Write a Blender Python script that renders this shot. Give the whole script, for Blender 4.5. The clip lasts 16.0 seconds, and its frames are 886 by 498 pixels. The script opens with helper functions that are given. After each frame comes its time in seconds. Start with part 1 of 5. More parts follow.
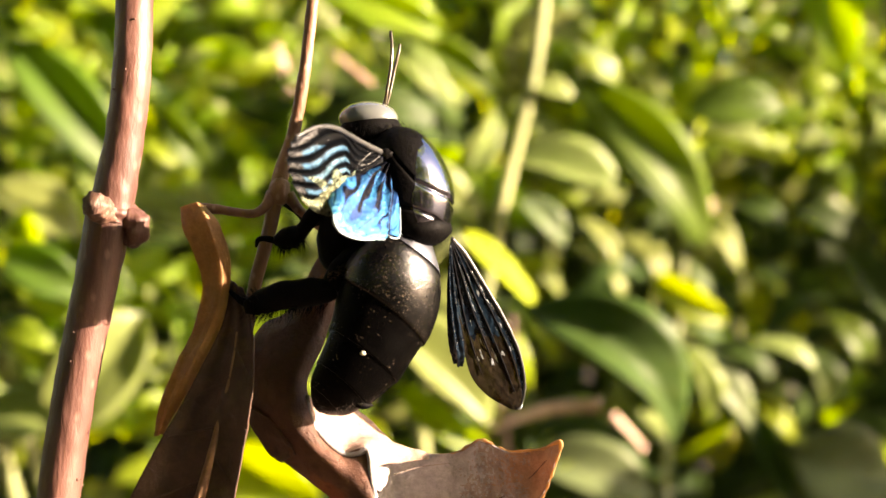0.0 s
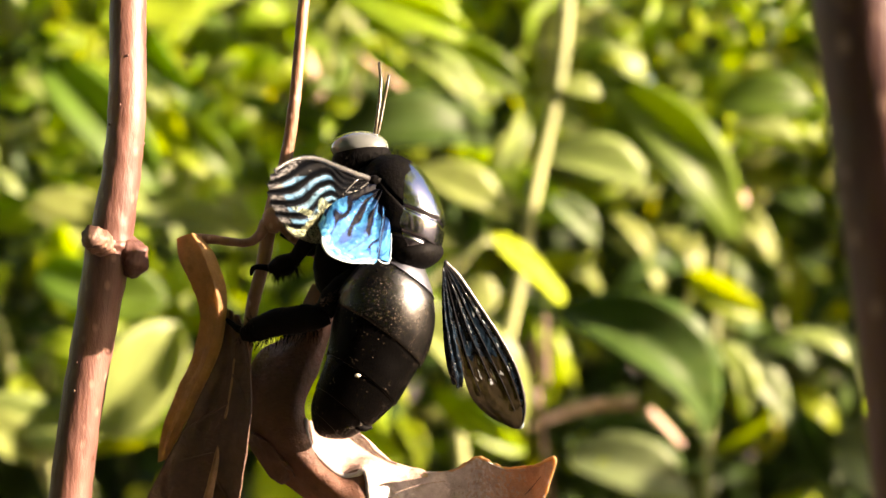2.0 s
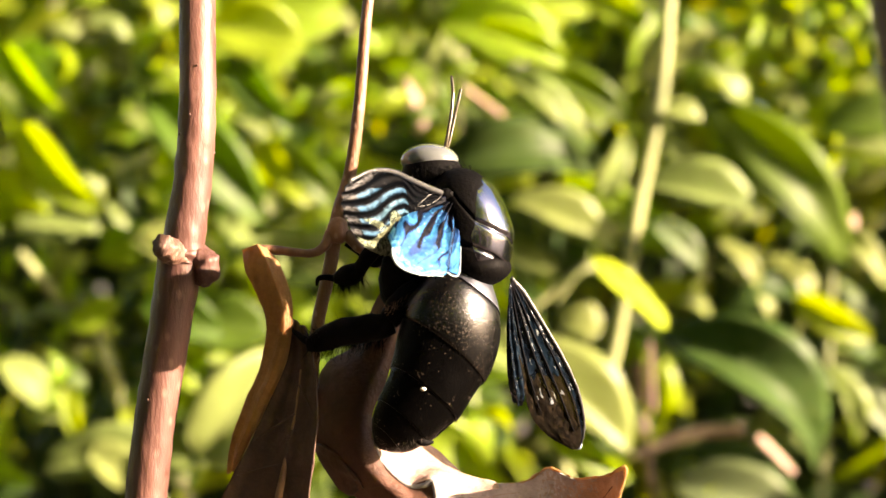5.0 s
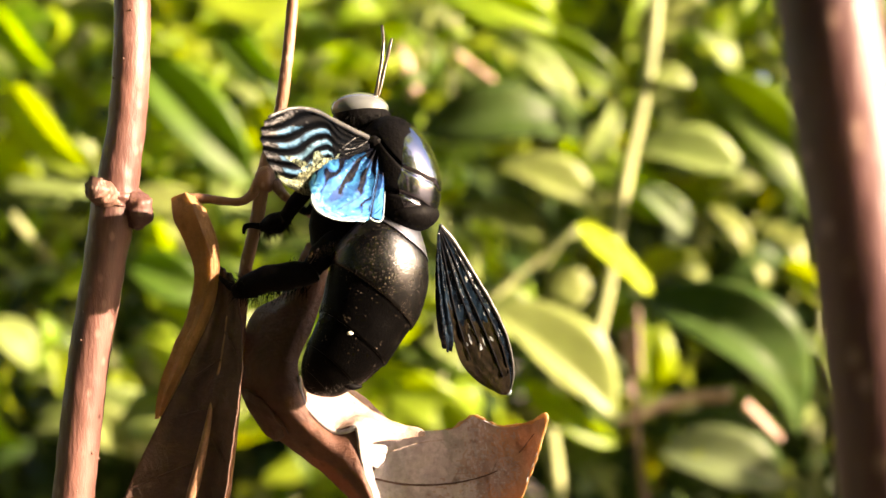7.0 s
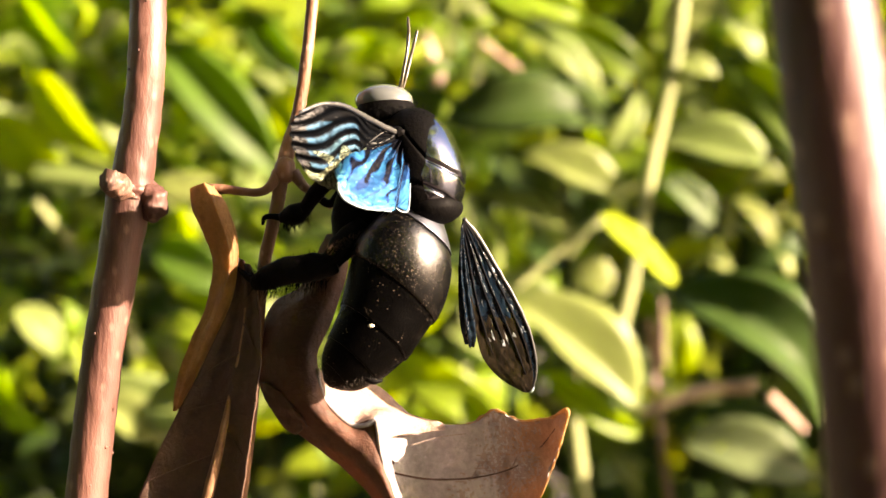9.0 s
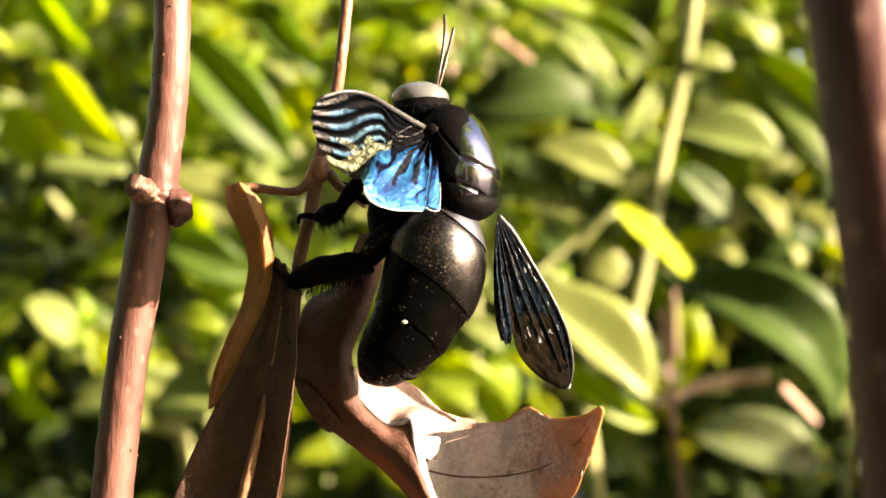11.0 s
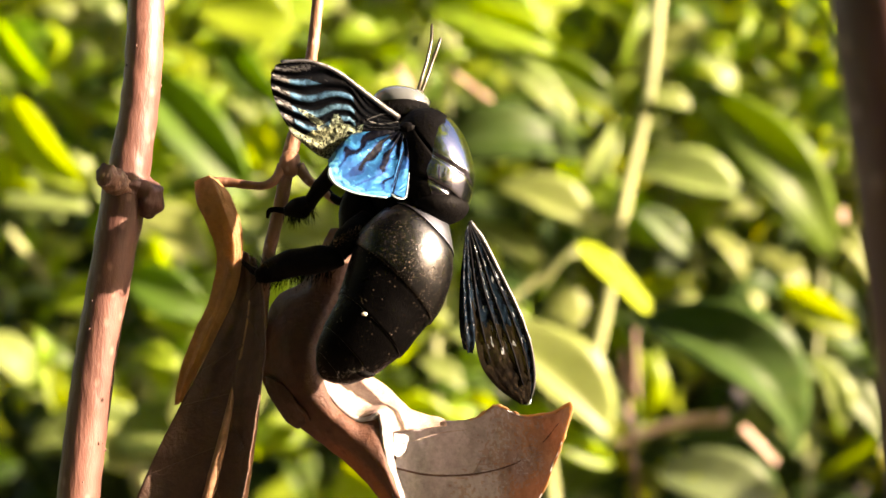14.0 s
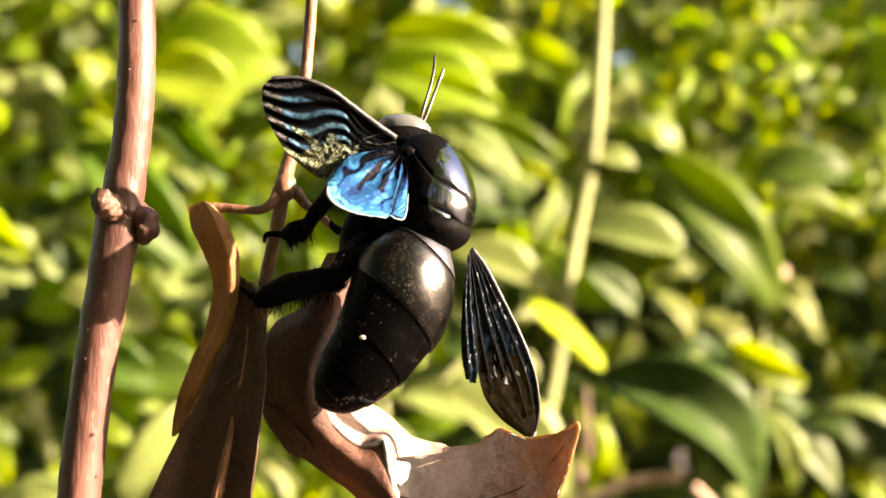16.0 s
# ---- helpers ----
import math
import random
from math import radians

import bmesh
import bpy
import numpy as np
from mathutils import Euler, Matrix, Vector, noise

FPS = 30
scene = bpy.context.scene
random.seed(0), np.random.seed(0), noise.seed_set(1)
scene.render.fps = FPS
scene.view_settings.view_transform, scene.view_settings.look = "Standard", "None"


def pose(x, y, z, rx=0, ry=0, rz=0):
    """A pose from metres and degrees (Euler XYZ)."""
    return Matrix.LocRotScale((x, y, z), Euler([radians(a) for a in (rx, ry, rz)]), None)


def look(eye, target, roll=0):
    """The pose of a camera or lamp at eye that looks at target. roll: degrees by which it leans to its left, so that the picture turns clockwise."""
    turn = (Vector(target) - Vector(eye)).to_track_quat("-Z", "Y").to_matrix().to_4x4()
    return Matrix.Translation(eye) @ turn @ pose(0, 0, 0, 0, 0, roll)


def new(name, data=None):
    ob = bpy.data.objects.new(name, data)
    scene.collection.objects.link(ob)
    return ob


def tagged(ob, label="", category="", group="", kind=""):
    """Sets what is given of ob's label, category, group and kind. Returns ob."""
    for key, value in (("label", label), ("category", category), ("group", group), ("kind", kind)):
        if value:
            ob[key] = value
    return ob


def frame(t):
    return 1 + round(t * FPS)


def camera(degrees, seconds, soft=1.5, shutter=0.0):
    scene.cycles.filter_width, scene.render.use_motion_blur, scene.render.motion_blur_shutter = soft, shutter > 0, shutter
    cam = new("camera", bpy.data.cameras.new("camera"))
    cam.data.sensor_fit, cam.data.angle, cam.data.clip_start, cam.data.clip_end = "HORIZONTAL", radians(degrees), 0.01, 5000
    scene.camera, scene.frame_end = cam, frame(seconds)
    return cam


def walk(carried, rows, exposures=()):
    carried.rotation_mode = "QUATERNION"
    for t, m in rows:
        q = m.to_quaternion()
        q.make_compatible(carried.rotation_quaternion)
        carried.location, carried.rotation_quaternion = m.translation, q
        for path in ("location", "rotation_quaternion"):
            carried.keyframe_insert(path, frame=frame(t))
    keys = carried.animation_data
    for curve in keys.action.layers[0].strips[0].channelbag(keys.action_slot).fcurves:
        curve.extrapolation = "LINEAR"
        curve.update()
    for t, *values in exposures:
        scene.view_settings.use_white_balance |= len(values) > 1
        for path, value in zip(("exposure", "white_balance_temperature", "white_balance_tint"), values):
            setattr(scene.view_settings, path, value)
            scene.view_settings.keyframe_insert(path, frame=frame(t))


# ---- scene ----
cam = camera(30.0, 16.0, soft=1.5)
cam.data.dof.use_dof = True
cam.data.dof.focus_distance = 0.147
cam.data.dof.aperture_fstop = 36.0

EXPOSURE, KELVIN = 2.86, 7450.0
# Seconds, eye, a point ahead (metres) and the lean of the hand-held camera.
PATH = [
    (0, (-0.00496, -0.14455, 0.59765), (-0.00802, 0.00542, 0.59756), 2.52),
    (0.5, (-0.01068, -0.14373, 0.59759), (-0.01035, 0.00627, 0.59816), 2.03),
    (1, (-0.00744, -0.14681, 0.59964), (-0.00883, 0.00319, 0.59899), 2.44),
    (1.5, (-0.00438, -0.14760, 0.59998), (-0.00844, 0.00234, 0.59884), 1.76),
    (2, (-0.00008, -0.14747, 0.60034), (-0.00722, 0.00236, 0.59965), 0.98),
    (2.5, (0.00174, -0.14542, 0.59981), (-0.00836, 0.00424, 0.60014), 0.53),
    (3, (0.00217, -0.14513, 0.59980), (-0.00959, 0.00440, 0.60103), 0.77),
    (3.5, (0.00306, -0.14453, 0.59719), (-0.01151, 0.00476, 0.59835), 0.55),
    (4, (0.00362, -0.14465, 0.59743), (-0.01374, 0.00432, 0.59979), 0.29),
    (6.5, (0.00842, -0.14740, 0.59854), (-0.00904, 0.00158, 0.59958), 0.09),
    (7, (0.01202, -0.14666, 0.59625), (-0.00643, 0.00220, 0.59582), 0.55),
    (7.5, (0.01166, -0.14621, 0.59657), (-0.00716, 0.00260, 0.59558), 0.95),
    (8, (0.01060, -0.14489, 0.59582), (-0.00878, 0.00384, 0.59435), 1.01),
    (8.5, (0.01217, -0.14476, 0.59614), (-0.00822, 0.00384, 0.59475), 0.82),
    (11, (0.00961, -0.14587, 0.59751), (-0.01151, 0.00261, 0.59495), 0.86),
    (11.5, (0.00834, -0.14528, 0.59666), (-0.01372, 0.00307, 0.59409), 0.56),
    (12, (0.00790, -0.14565, 0.59537), (-0.01387, 0.00276, 0.59380), 0.42),
    (12.5, (0.01321, -0.14619, 0.59498), (-0.00710, 0.00242, 0.59470), 0.86),
    (13, (0.01432, -0.14701, 0.59398), (-0.00645, 0.00155, 0.59422), 1.39),
    (13.5, (0.01267, -0.14657, 0.59101), (-0.00671, 0.00217, 0.59162), 1.45),
    (14, (0.00862, -0.14574, 0.59226), (-0.00881, 0.00323, 0.59462), 1.19),
    (14.5, (0.00753, -0.14785, 0.59290), (-0.00793, 0.00129, 0.59706), 1.70),
    (15, (0.00659, -0.14727, 0.59157), (-0.00652, 0.00202, 0.59784), 1.30),
    (15.5, (0.00305, -0.14708, 0.58759), (-0.00738, 0.00232, 0.59603), 0.68),
    (16, (0.00233, -0.14413, 0.58727), (-0.00889, 0.00516, 0.59672), -0.20),
]
walk(cam, [(t, look(eye, ahead, lean)) for t, eye, ahead, lean in PATH],
     exposures=[(0.0, EXPOSURE, KELVIN, 21.0), (16.0, EXPOSURE, KELVIN, 21.0)])

# ---- light ----
SUN = Vector((0.926, -0.172, 0.318)).normalized()
world = bpy.data.worlds.new("sky")
scene.world = world
world.use_nodes = True
wn = world.node_tree
sky = wn.nodes.new("ShaderNodeTexSky")
sky.sky_type = "NISHITA"
sky.sun_disc = False
sky.sun_elevation = math.asin(SUN.z)
sky.sun_rotation = math.atan2(SUN.x, SUN.y)
sky.air_density, sky.dust_density = 1.0, 1.6
wn.links.new(sky.outputs[0], wn.nodes["Background"].inputs[0])
wn.nodes["Background"].inputs[1].default_value = 0.082

sun_data = bpy.data.lights.new("sun", "SUN")
sun_data.energy, sun_data.angle, sun_data.color = 5.0, radians(0.53), (1.0, 0.86, 0.66)
sun = new("sun", sun_data)
sun.matrix_world = look(SUN * 4, (0, 0, 0))


# ---- materials ----
def material(name, build):
    m = bpy.data.materials.new(name)
    m.use_nodes = True
    nt = m.node_tree
    bsdf = nt.nodes["Principled BSDF"]
    build(nt, bsdf, nt.nodes["Material Output"])
    return m


def node(nt, kind, **values):
    n = nt.nodes.new("ShaderNode" + kind)
    for key, value in values.items():
        n.inputs[key].default_value = value
    return n


def coords(nt, sx=1, sy=1, sz=1):
    tc, mp = node(nt, "TexCoord"), node(nt, "Mapping")
    mp.inputs["Scale"].default_value = (sx, sy, sz)
    nt.links.new(tc.outputs["Object"], mp.inputs[0])
    return mp.outputs[0]


def noise_of(nt, where, scale, detail=4.0, rough=0.55):
    n = node(nt, "TexNoise", Scale=scale, Detail=detail, Roughness=rough)
    if where is not None:
        nt.links.new(where, n.inputs["Vector"])
    return n.outputs["Fac"]


def ramp(nt, fac, *stops):
    r = nt.nodes.new("ShaderNodeValToRGB")
    e = r.color_ramp.elements
    while len(e) < len(stops):
        e.new(0.5)
    for el, (at, c) in zip(e, stops):
        el.position, el.color = at, (*c, 1)
    nt.links.new(fac, r.inputs[0])
    return r.outputs[0]


def blend(nt, fac, a, b, how="MIX"):
    m = nt.nodes.new("ShaderNodeMix")
    m.data_type, m.blend_type = "RGBA", how
    for slot, v in ((0, fac), (6, a), (7, b)):
        if isinstance(v, bpy.types.NodeSocket):
            nt.links.new(v, m.inputs[slot])
        else:
            m.inputs[slot].default_value = v if slot == 0 else (*v, 1)
    return m.outputs[2]


def bump(nt, bsdf, height, strength, distance):
    b = node(nt, "Bump", Strength=strength, Distance=distance)
    nt.links.new(height, b.inputs["Height"])
    nt.links.new(b.outputs[0], bsdf.inputs["Normal"])
    return b.outputs[0]


def see_through(nt, bsdf, out, colour, share, normal=None):
    """Lets part of the light pass through a thin leaf."""
    tr, mix = node(nt, "BsdfTranslucent"), node(nt, "MixShader", Fac=share)
    if isinstance(colour, bpy.types.NodeSocket):
        nt.links.new(colour, tr.inputs[0])
    else:
        tr.inputs[0].default_value = (*colour, 1)
    if normal is not None:
        nt.links.new(normal, tr.inputs["Normal"])
    nt.links.new(bsdf.outputs[0], mix.inputs[1])
    nt.links.new(tr.outputs[0], mix.inputs[2])
    nt.links.new(mix.outputs[0], out.inputs[0])


def bark(name, dark, light, scale=1.0, grey=0.5, relief=0.5):
    def build(nt, b, out):
        w = coords(nt, 1, 1, 0.25)
        big, fine = noise_of(nt, w, 260 * scale, 5, 0.6), noise_of(nt, w, 1500 * scale, 4, 0.6)
        c = ramp(nt, big, (0.3, dark), (0.62, light))
        speck = node(nt, "TexVoronoi", Scale=700 * scale)
        nt.links.new(coords(nt, 1, 1, 0.6), speck.inputs["Vector"])
        c = blend(nt, ramp(nt, speck.outputs["Distance"], (0.1, (grey,) * 3), (0.24, (0, 0, 0))), c, (0.42, 0.27, 0.21))
        nt.links.new(c, b.inputs["Base Color"])
        b.inputs["Roughness"].default_value = 0.5
        b.inputs["Specular IOR Level"].default_value = 0.4
        h = blend(nt, 0.5, ramp(nt, big, (0.2, (0, 0, 0)), (0.8, (1, 1, 1))), ramp(nt, fine, (0.2, (0, 0, 0)), (0.8, (1, 1, 1))))
        bump(nt, b, h, relief, 0.0004)
    return material(name, build)


def foliage(name, green, glow, gloss=0.42, share=0.45, vary=0.35, shine=0.32):
    def build(nt, b, out):
        w = coords(nt)
        info = node(nt, "ObjectInfo")
        geo = node(nt, "NewGeometry")
        big = noise_of(nt, w, 3.0, 3)
        fine = noise_of(nt, w, 22.0, 4)
        dark = tuple(v * (1 - vary) for v in green)
        pale = tuple(min(1, v * (1 + vary) + 0.01) for v in green)
        c = ramp(nt, big, (0.3, dark), (0.7, pale))
        hue = node(nt, "HueSaturation")
        spread = node(nt, "MapRange")
        one = node(nt, "Math")
        one.operation = "ADD"
        nt.links.new(info.outputs["Random"], one.inputs[0])
        nt.links.new(geo.outputs["Random Per Island"], one.inputs[1])
        spread.inputs["From Max"].default_value = 2.0
        spread.inputs["To Min"].default_value, spread.inputs["To Max"].default_value = 0.475, 0.53
        nt.links.new(one.outputs[0], spread.inputs["Value"])
        nt.links.new(spread.outputs[0], hue.inputs["Hue"])
        nt.links.new(c, hue.inputs["Color"])
        wave = node(nt, "TexWave", Scale=5.0, Distortion=1.5)
        nt.links.new(w, wave.inputs["Vector"])
        uv, sep = node(nt, "UVMap"), node(nt, "SeparateXYZ")
        nt.links.new(uv.outputs[0], sep.inputs[0])
        rib = node(nt, "Math")
        rib.operation = "COMPARE"
        rib.inputs[1].default_value, rib.inputs[2].default_value = 1.5, 0.022
        nt.links.new(sep.outputs[0], rib.inputs[0])
        side = node(nt, "TexWave", Scale=2.6, Distortion=0.6)
        side.bands_direction = "DIAGONAL"
        mirror = node(nt, "Math")
        mirror.operation = "PINGPONG"
        mirror.inputs[1].default_value = 0.5
        nt.links.new(sep.outputs[0], mirror.inputs[0])
        both = node(nt, "CombineXYZ")
        nt.links.new(mirror.outputs[0], both.inputs[0])
        nt.links.new(sep.outputs[1], both.inputs[1])
        nt.links.new(both.outputs[0], side.inputs["Vector"])
        veins = blend(nt, 1.0, ramp(nt, side.outputs["Fac"], (0.9, (0, 0, 0)), (0.98, (0.2,) * 3)), ramp(nt, rib.outputs[0], (0.0, (0, 0, 0)), (1.0, (0.3,) * 3)), "ADD")
        hue_veined = blend(nt, veins, hue.outputs[0], tuple(min(1, v * 1.6 + 0.05) for v in green))
        tint = blend(nt, ramp(nt, fine, (0.55, (0, 0, 0)), (0.72, (0.35, 0.35, 0.35))), hue_veined, (0.16, 0.17, 0.04))
        nt.links.new(tint, b.inputs["Base Color"])
        b.inputs["Roughness"].default_value = gloss
        b.inputs["Specular IOR Level"].default_value = shine
        n = bump(nt, b, wave.outputs["Fac"], 0.1, 0.02)
        hue2 = node(nt, "HueSaturation", Color=(*glow, 1))
        nt.links.new(spread.outputs[0], hue2.inputs["Hue"])
        see_through(nt, b, out, hue2.outputs[0], share, n)
    return material(name, build)


def dead_leaf(name, dark, light, glow, share=0.3):
    def build(nt, b, out):
        w = coords(nt)
        big, fine = noise_of(nt, w, 140, 6, 0.65), noise_of(nt, w, 1500, 6, 0.7)
        c = ramp(nt, big, (0.34, dark), (0.64, light))
        c = blend(nt, ramp(nt, noise_of(nt, w, 420, 5, 0.7), (0.5, (0, 0, 0)), (0.68, (0.55,) * 3)), c, tuple(v * 0.5 for v in dark))
        spots = node(nt, "TexVoronoi", Scale=420.0)
        nt.links.new(w, spots.inputs["Vector"])
        some = blend(nt, 1.0, ramp(nt, spots.outputs["Distance"], (0.08, (0.85,) * 3), (0.2, (0, 0, 0))),
                     ramp(nt, noise_of(nt, w, 90, 3), (0.48, (0, 0, 0)), (0.6, (1, 1, 1))), "MULTIPLY")
        c = blend(nt, some, c, tuple(v * 0.22 for v in dark))
        cell = node(nt, "TexVoronoi", Scale=640.0)
        cell.feature = "DISTANCE_TO_EDGE"
        warp = node(nt, "VectorMath")
        warp.operation = "MULTIPLY_ADD"
        warp.inputs[1].default_value = (0.0012,) * 3
        wobble = node(nt, "TexNoise", Scale=500.0, Detail=2.0)
        nt.links.new(w, wobble.inputs["Vector"])
        nt.links.new(wobble.outputs["Color"], warp.inputs[0])
        nt.links.new(w, warp.inputs[2])
        nt.links.new(warp.outputs[0], cell.inputs["Vector"])
        net = ramp(nt, cell.outputs["Distance"], (0.0, (0.13,) * 3), (0.06, (0, 0, 0)))
        c = blend(nt, net, c, tuple(v * 0.55 for v in dark))
        c = blend(nt, ramp(nt, fine, (0.42, (0, 0, 0)), (0.75, (0.55,) * 3)), c, tuple(v * 0.55 for v in dark))
        nt.links.new(c, b.inputs["Base Color"])
        b.inputs["Roughness"].default_value = 0.62
        h = blend(nt, 0.6, ramp(nt, cell.outputs["Distance"], (0.0, (0.6,) * 3), (0.12, (0.3,) * 3)), ramp(nt, fine, (0.25, (0, 0, 0)), (0.75, (1, 1, 1))))
        n = bump(nt, b, h, 0.6, 0.0003)
        through_light = blend(nt, ramp(nt, noise_of(nt, w, 300, 6, 0.7), (0.4, (0, 0, 0)), (0.7, (0.7,) * 3)), glow, tuple(v * 0.35 for v in glow))
        see_through(nt, b, out, through_light, share, n)
    return material(name, build)


def chitin(name, colour, rough, dust=0.0, grain=2200, strength=0.25, coat=0.4, shine=0.35, tint=(1, 1, 1), cover=0.47, ior=1.5, speck=3300.0):
    def build(nt, b, out):
        w = coords(nt)
        fine, big = noise_of(nt, w, grain, 3, 0.6), noise_of(nt, w, 180, 4, 0.6)
        c = colour
        if dust:
            grit = node(nt, "TexVoronoi", Scale=speck)
            nt.links.new(w, grit.inputs["Vector"])
            keep = blend(nt, 1.0, ramp(nt, grit.outputs["Distance"], (0.12, (dust,) * 3), (0.27, (0, 0, 0))),
                         ramp(nt, noise_of(nt, w, 700, 5, 0.75), (cover, (0, 0, 0)), (cover + 0.15, (1, 1, 1))), "MULTIPLY")
            c = blend(nt, keep, colour, (0.26, 0.20, 0.155))
            nt.links.new(c, b.inputs["Base Color"])
        else:
            b.inputs["Base Color"].default_value = (*colour, 1)
        nt.links.new(ramp(nt, big, (0.3, (rough * 0.8,) * 3), (0.7, (min(1, rough * 1.3),) * 3)), b.inputs["Roughness"])
        b.inputs["Specular IOR Level"].default_value = shine
        b.inputs["Specular Tint"].default_value = (*tint, 1)
        b.inputs["IOR"].default_value = ior
        b.inputs["Coat Weight"].default_value = coat
        b.inputs["Coat Roughness"].default_value = 0.1
        bump(nt, b, fine, strength, 0.00012)
    return material(name, build)


def wing_film(name, tone_a, tone_b, dark, rough=0.3, clear=0.0, fold=900.0, metal=0.85, coat=0.2, relief=0.4, shine=0.15):
    """A dark membrane; its metallic sheen is put into colours that change over it."""
    def build(nt, b, out):
        w = coords(nt)
        big, fine = noise_of(nt, w, 160, 3), noise_of(nt, w, fold, 4, 0.6)
        c = ramp(nt, big, (0.36, tone_a), (0.62, tone_b))
        c = blend(nt, ramp(nt, fine, (0.4, (0.75,) * 3), (0.56, (0, 0, 0))), c, dark)
        nt.links.new(c, b.inputs["Base Color"])
        b.inputs["Metallic"].default_value = metal
        b.inputs["Roughness"].default_value = rough
        b.inputs["Specular IOR Level"].default_value = shine
        b.inputs["Coat Weight"].default_value = coat
        b.inputs["Coat Roughness"].default_value = 0.2
        bump(nt, b, fine, relief, 0.00025)
        if clear:
            gap, mix = node(nt, "BsdfTransparent"), node(nt, "MixShader", Fac=clear)
            gap.inputs[0].default_value = (0.5, 0.42, 0.3, 1)
            nt.links.new(b.outputs[0], mix.inputs[1])
            nt.links.new(gap.outputs[0], mix.inputs[2])
            nt.links.new(mix.outputs[0], out.inputs[0])
    return material(name, build)


BARK = bark("red_brown_bark", (0.036, 0.0145, 0.0115), (0.14, 0.064, 0.051), grey=0.22, relief=0.4)
BARK_GREY = bark("grey_brown_bark", (0.11, 0.065, 0.05), (0.21, 0.13, 0.10), grey=0.35)
BARK_SCAR = bark("pale_scar_bark", (0.05, 0.025, 0.02), (0.19, 0.10, 0.07), 2.0)
LENTICEL = bark("lenticel_bark", (0.05, 0.022, 0.018), (0.13, 0.065, 0.05), 2.0, 0.2)
TWIG = bark("thin_twig_bark", (0.10, 0.045, 0.026), (0.27, 0.135, 0.08), 1.4)
CANE = bark("near_cane_bark", (0.035, 0.013, 0.013), (0.10, 0.042, 0.04), 0.8)
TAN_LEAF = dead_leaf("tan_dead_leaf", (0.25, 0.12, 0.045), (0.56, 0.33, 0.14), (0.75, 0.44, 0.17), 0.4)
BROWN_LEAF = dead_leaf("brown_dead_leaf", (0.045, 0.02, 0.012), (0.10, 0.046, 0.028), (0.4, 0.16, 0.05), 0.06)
RUST_LEAF = dead_leaf("rust_dead_leaf", (0.05, 0.018, 0.011), (0.15, 0.058, 0.033), (0.6, 0.25, 0.09), 0.14)
# Bluish grey: the lobe's skylit shade is put into the colour.
GREY_LEAF = dead_leaf("grey_pink_dead_leaf", (0.28, 0.245, 0.25), (0.47, 0.43, 0.435), (0.5, 0.3, 0.2), 0.05)
ORANGE_LEAF = dead_leaf("orange_brown_dead_leaf", (0.19, 0.115, 0.08), (0.38, 0.26, 0.19), (0.7, 0.34, 0.13), 0.2)
TAWNY_LEAF = dead_leaf("tawny_dead_leaf", (0.21, 0.16, 0.145), (0.4, 0.32, 0.29), (0.6, 0.32, 0.16), 0.11)
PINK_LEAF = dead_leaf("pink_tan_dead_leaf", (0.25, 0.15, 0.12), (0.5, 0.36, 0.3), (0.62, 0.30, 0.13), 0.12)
RIB = dead_leaf("pale_leaf_rib", (0.2, 0.1, 0.05), (0.38, 0.2, 0.1), (0.7, 0.35, 0.1), 0.1)
BLACK = chitin("black_chitin", (0.001, 0.0009, 0.001), 0.12, 0.0, 2600, 0.07, 0.6, 1.0, (0.72, 0.76, 1.0), ior=2.1)
BLACK_SHEEN = chitin("black_sheen_chitin", (0.001, 0.0009, 0.001), 0.34, 0.0, 4200, 0.12, 0.0, 1.0, (0.78, 0.82, 1.0), ior=1.8)
BLACK_GRANULAR = chitin("black_granular_chitin", (0.001, 0.0009, 0.0009), 0.24, 0.45, 6000, 0.28, 0.0, 0.42, (0.97, 0.97, 1.0), 0.42, speck=5200.0)
BLACK_DUSTY = chitin("black_dusty_chitin", (0.001, 0.0009, 0.0009), 0.3, 0.5, 6000, 0.4, 0.0, 0.05, cover=0.53, speck=3200.0)
BLACK_HAIR = chitin("black_hair", (0.0014, 0.0011, 0.0011), 0.6, 0.0, 3200, 0.5, 0.0, 0.06)
BROWN_HAIR = chitin("brown_hair", (0.10, 0.055, 0.03), 0.5, 0.4, 3000, 0.6, 0.1)
PALE_HAIR = chitin("pale_hair", (0.12, 0.10, 0.085), 0.5, 0.0, 3000, 0.4, 0.0)
EYE = chitin("grey_eye", (0.095, 0.102, 0.105), 0.2, 0.0, 5200, 0.1, 0.8)
HORN = chitin("dark_horn", (0.03, 0.024, 0.012), 0.25, 0.0, 2000, 0.15, 0.5)
GRAIN = chitin("pale_grain", (0.62, 0.56, 0.44), 0.6)
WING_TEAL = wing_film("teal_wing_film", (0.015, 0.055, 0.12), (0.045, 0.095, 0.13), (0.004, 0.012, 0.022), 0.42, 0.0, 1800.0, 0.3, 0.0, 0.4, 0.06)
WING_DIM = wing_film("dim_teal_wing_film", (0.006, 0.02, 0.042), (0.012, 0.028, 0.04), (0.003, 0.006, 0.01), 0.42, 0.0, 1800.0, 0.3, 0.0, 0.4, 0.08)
WING_GOLD = wing_film("gold_wing_film", (0.27, 0.28, 0.16), (0.15, 0.20, 0.15), (0.006, 0.007, 0.006), 0.42, 0.0, 3200.0, 0.3, 0.0, 0.7, 0.1)
WING_BLACK = wing_film("black_wing_film", (0.0012, 0.0015, 0.0022), (0.002, 0.0026, 0.0036), (0.0008, 0.0008, 0.001), 0.6, 0.0, 900.0, 0.0, 0.0, 0.3, 0.02)
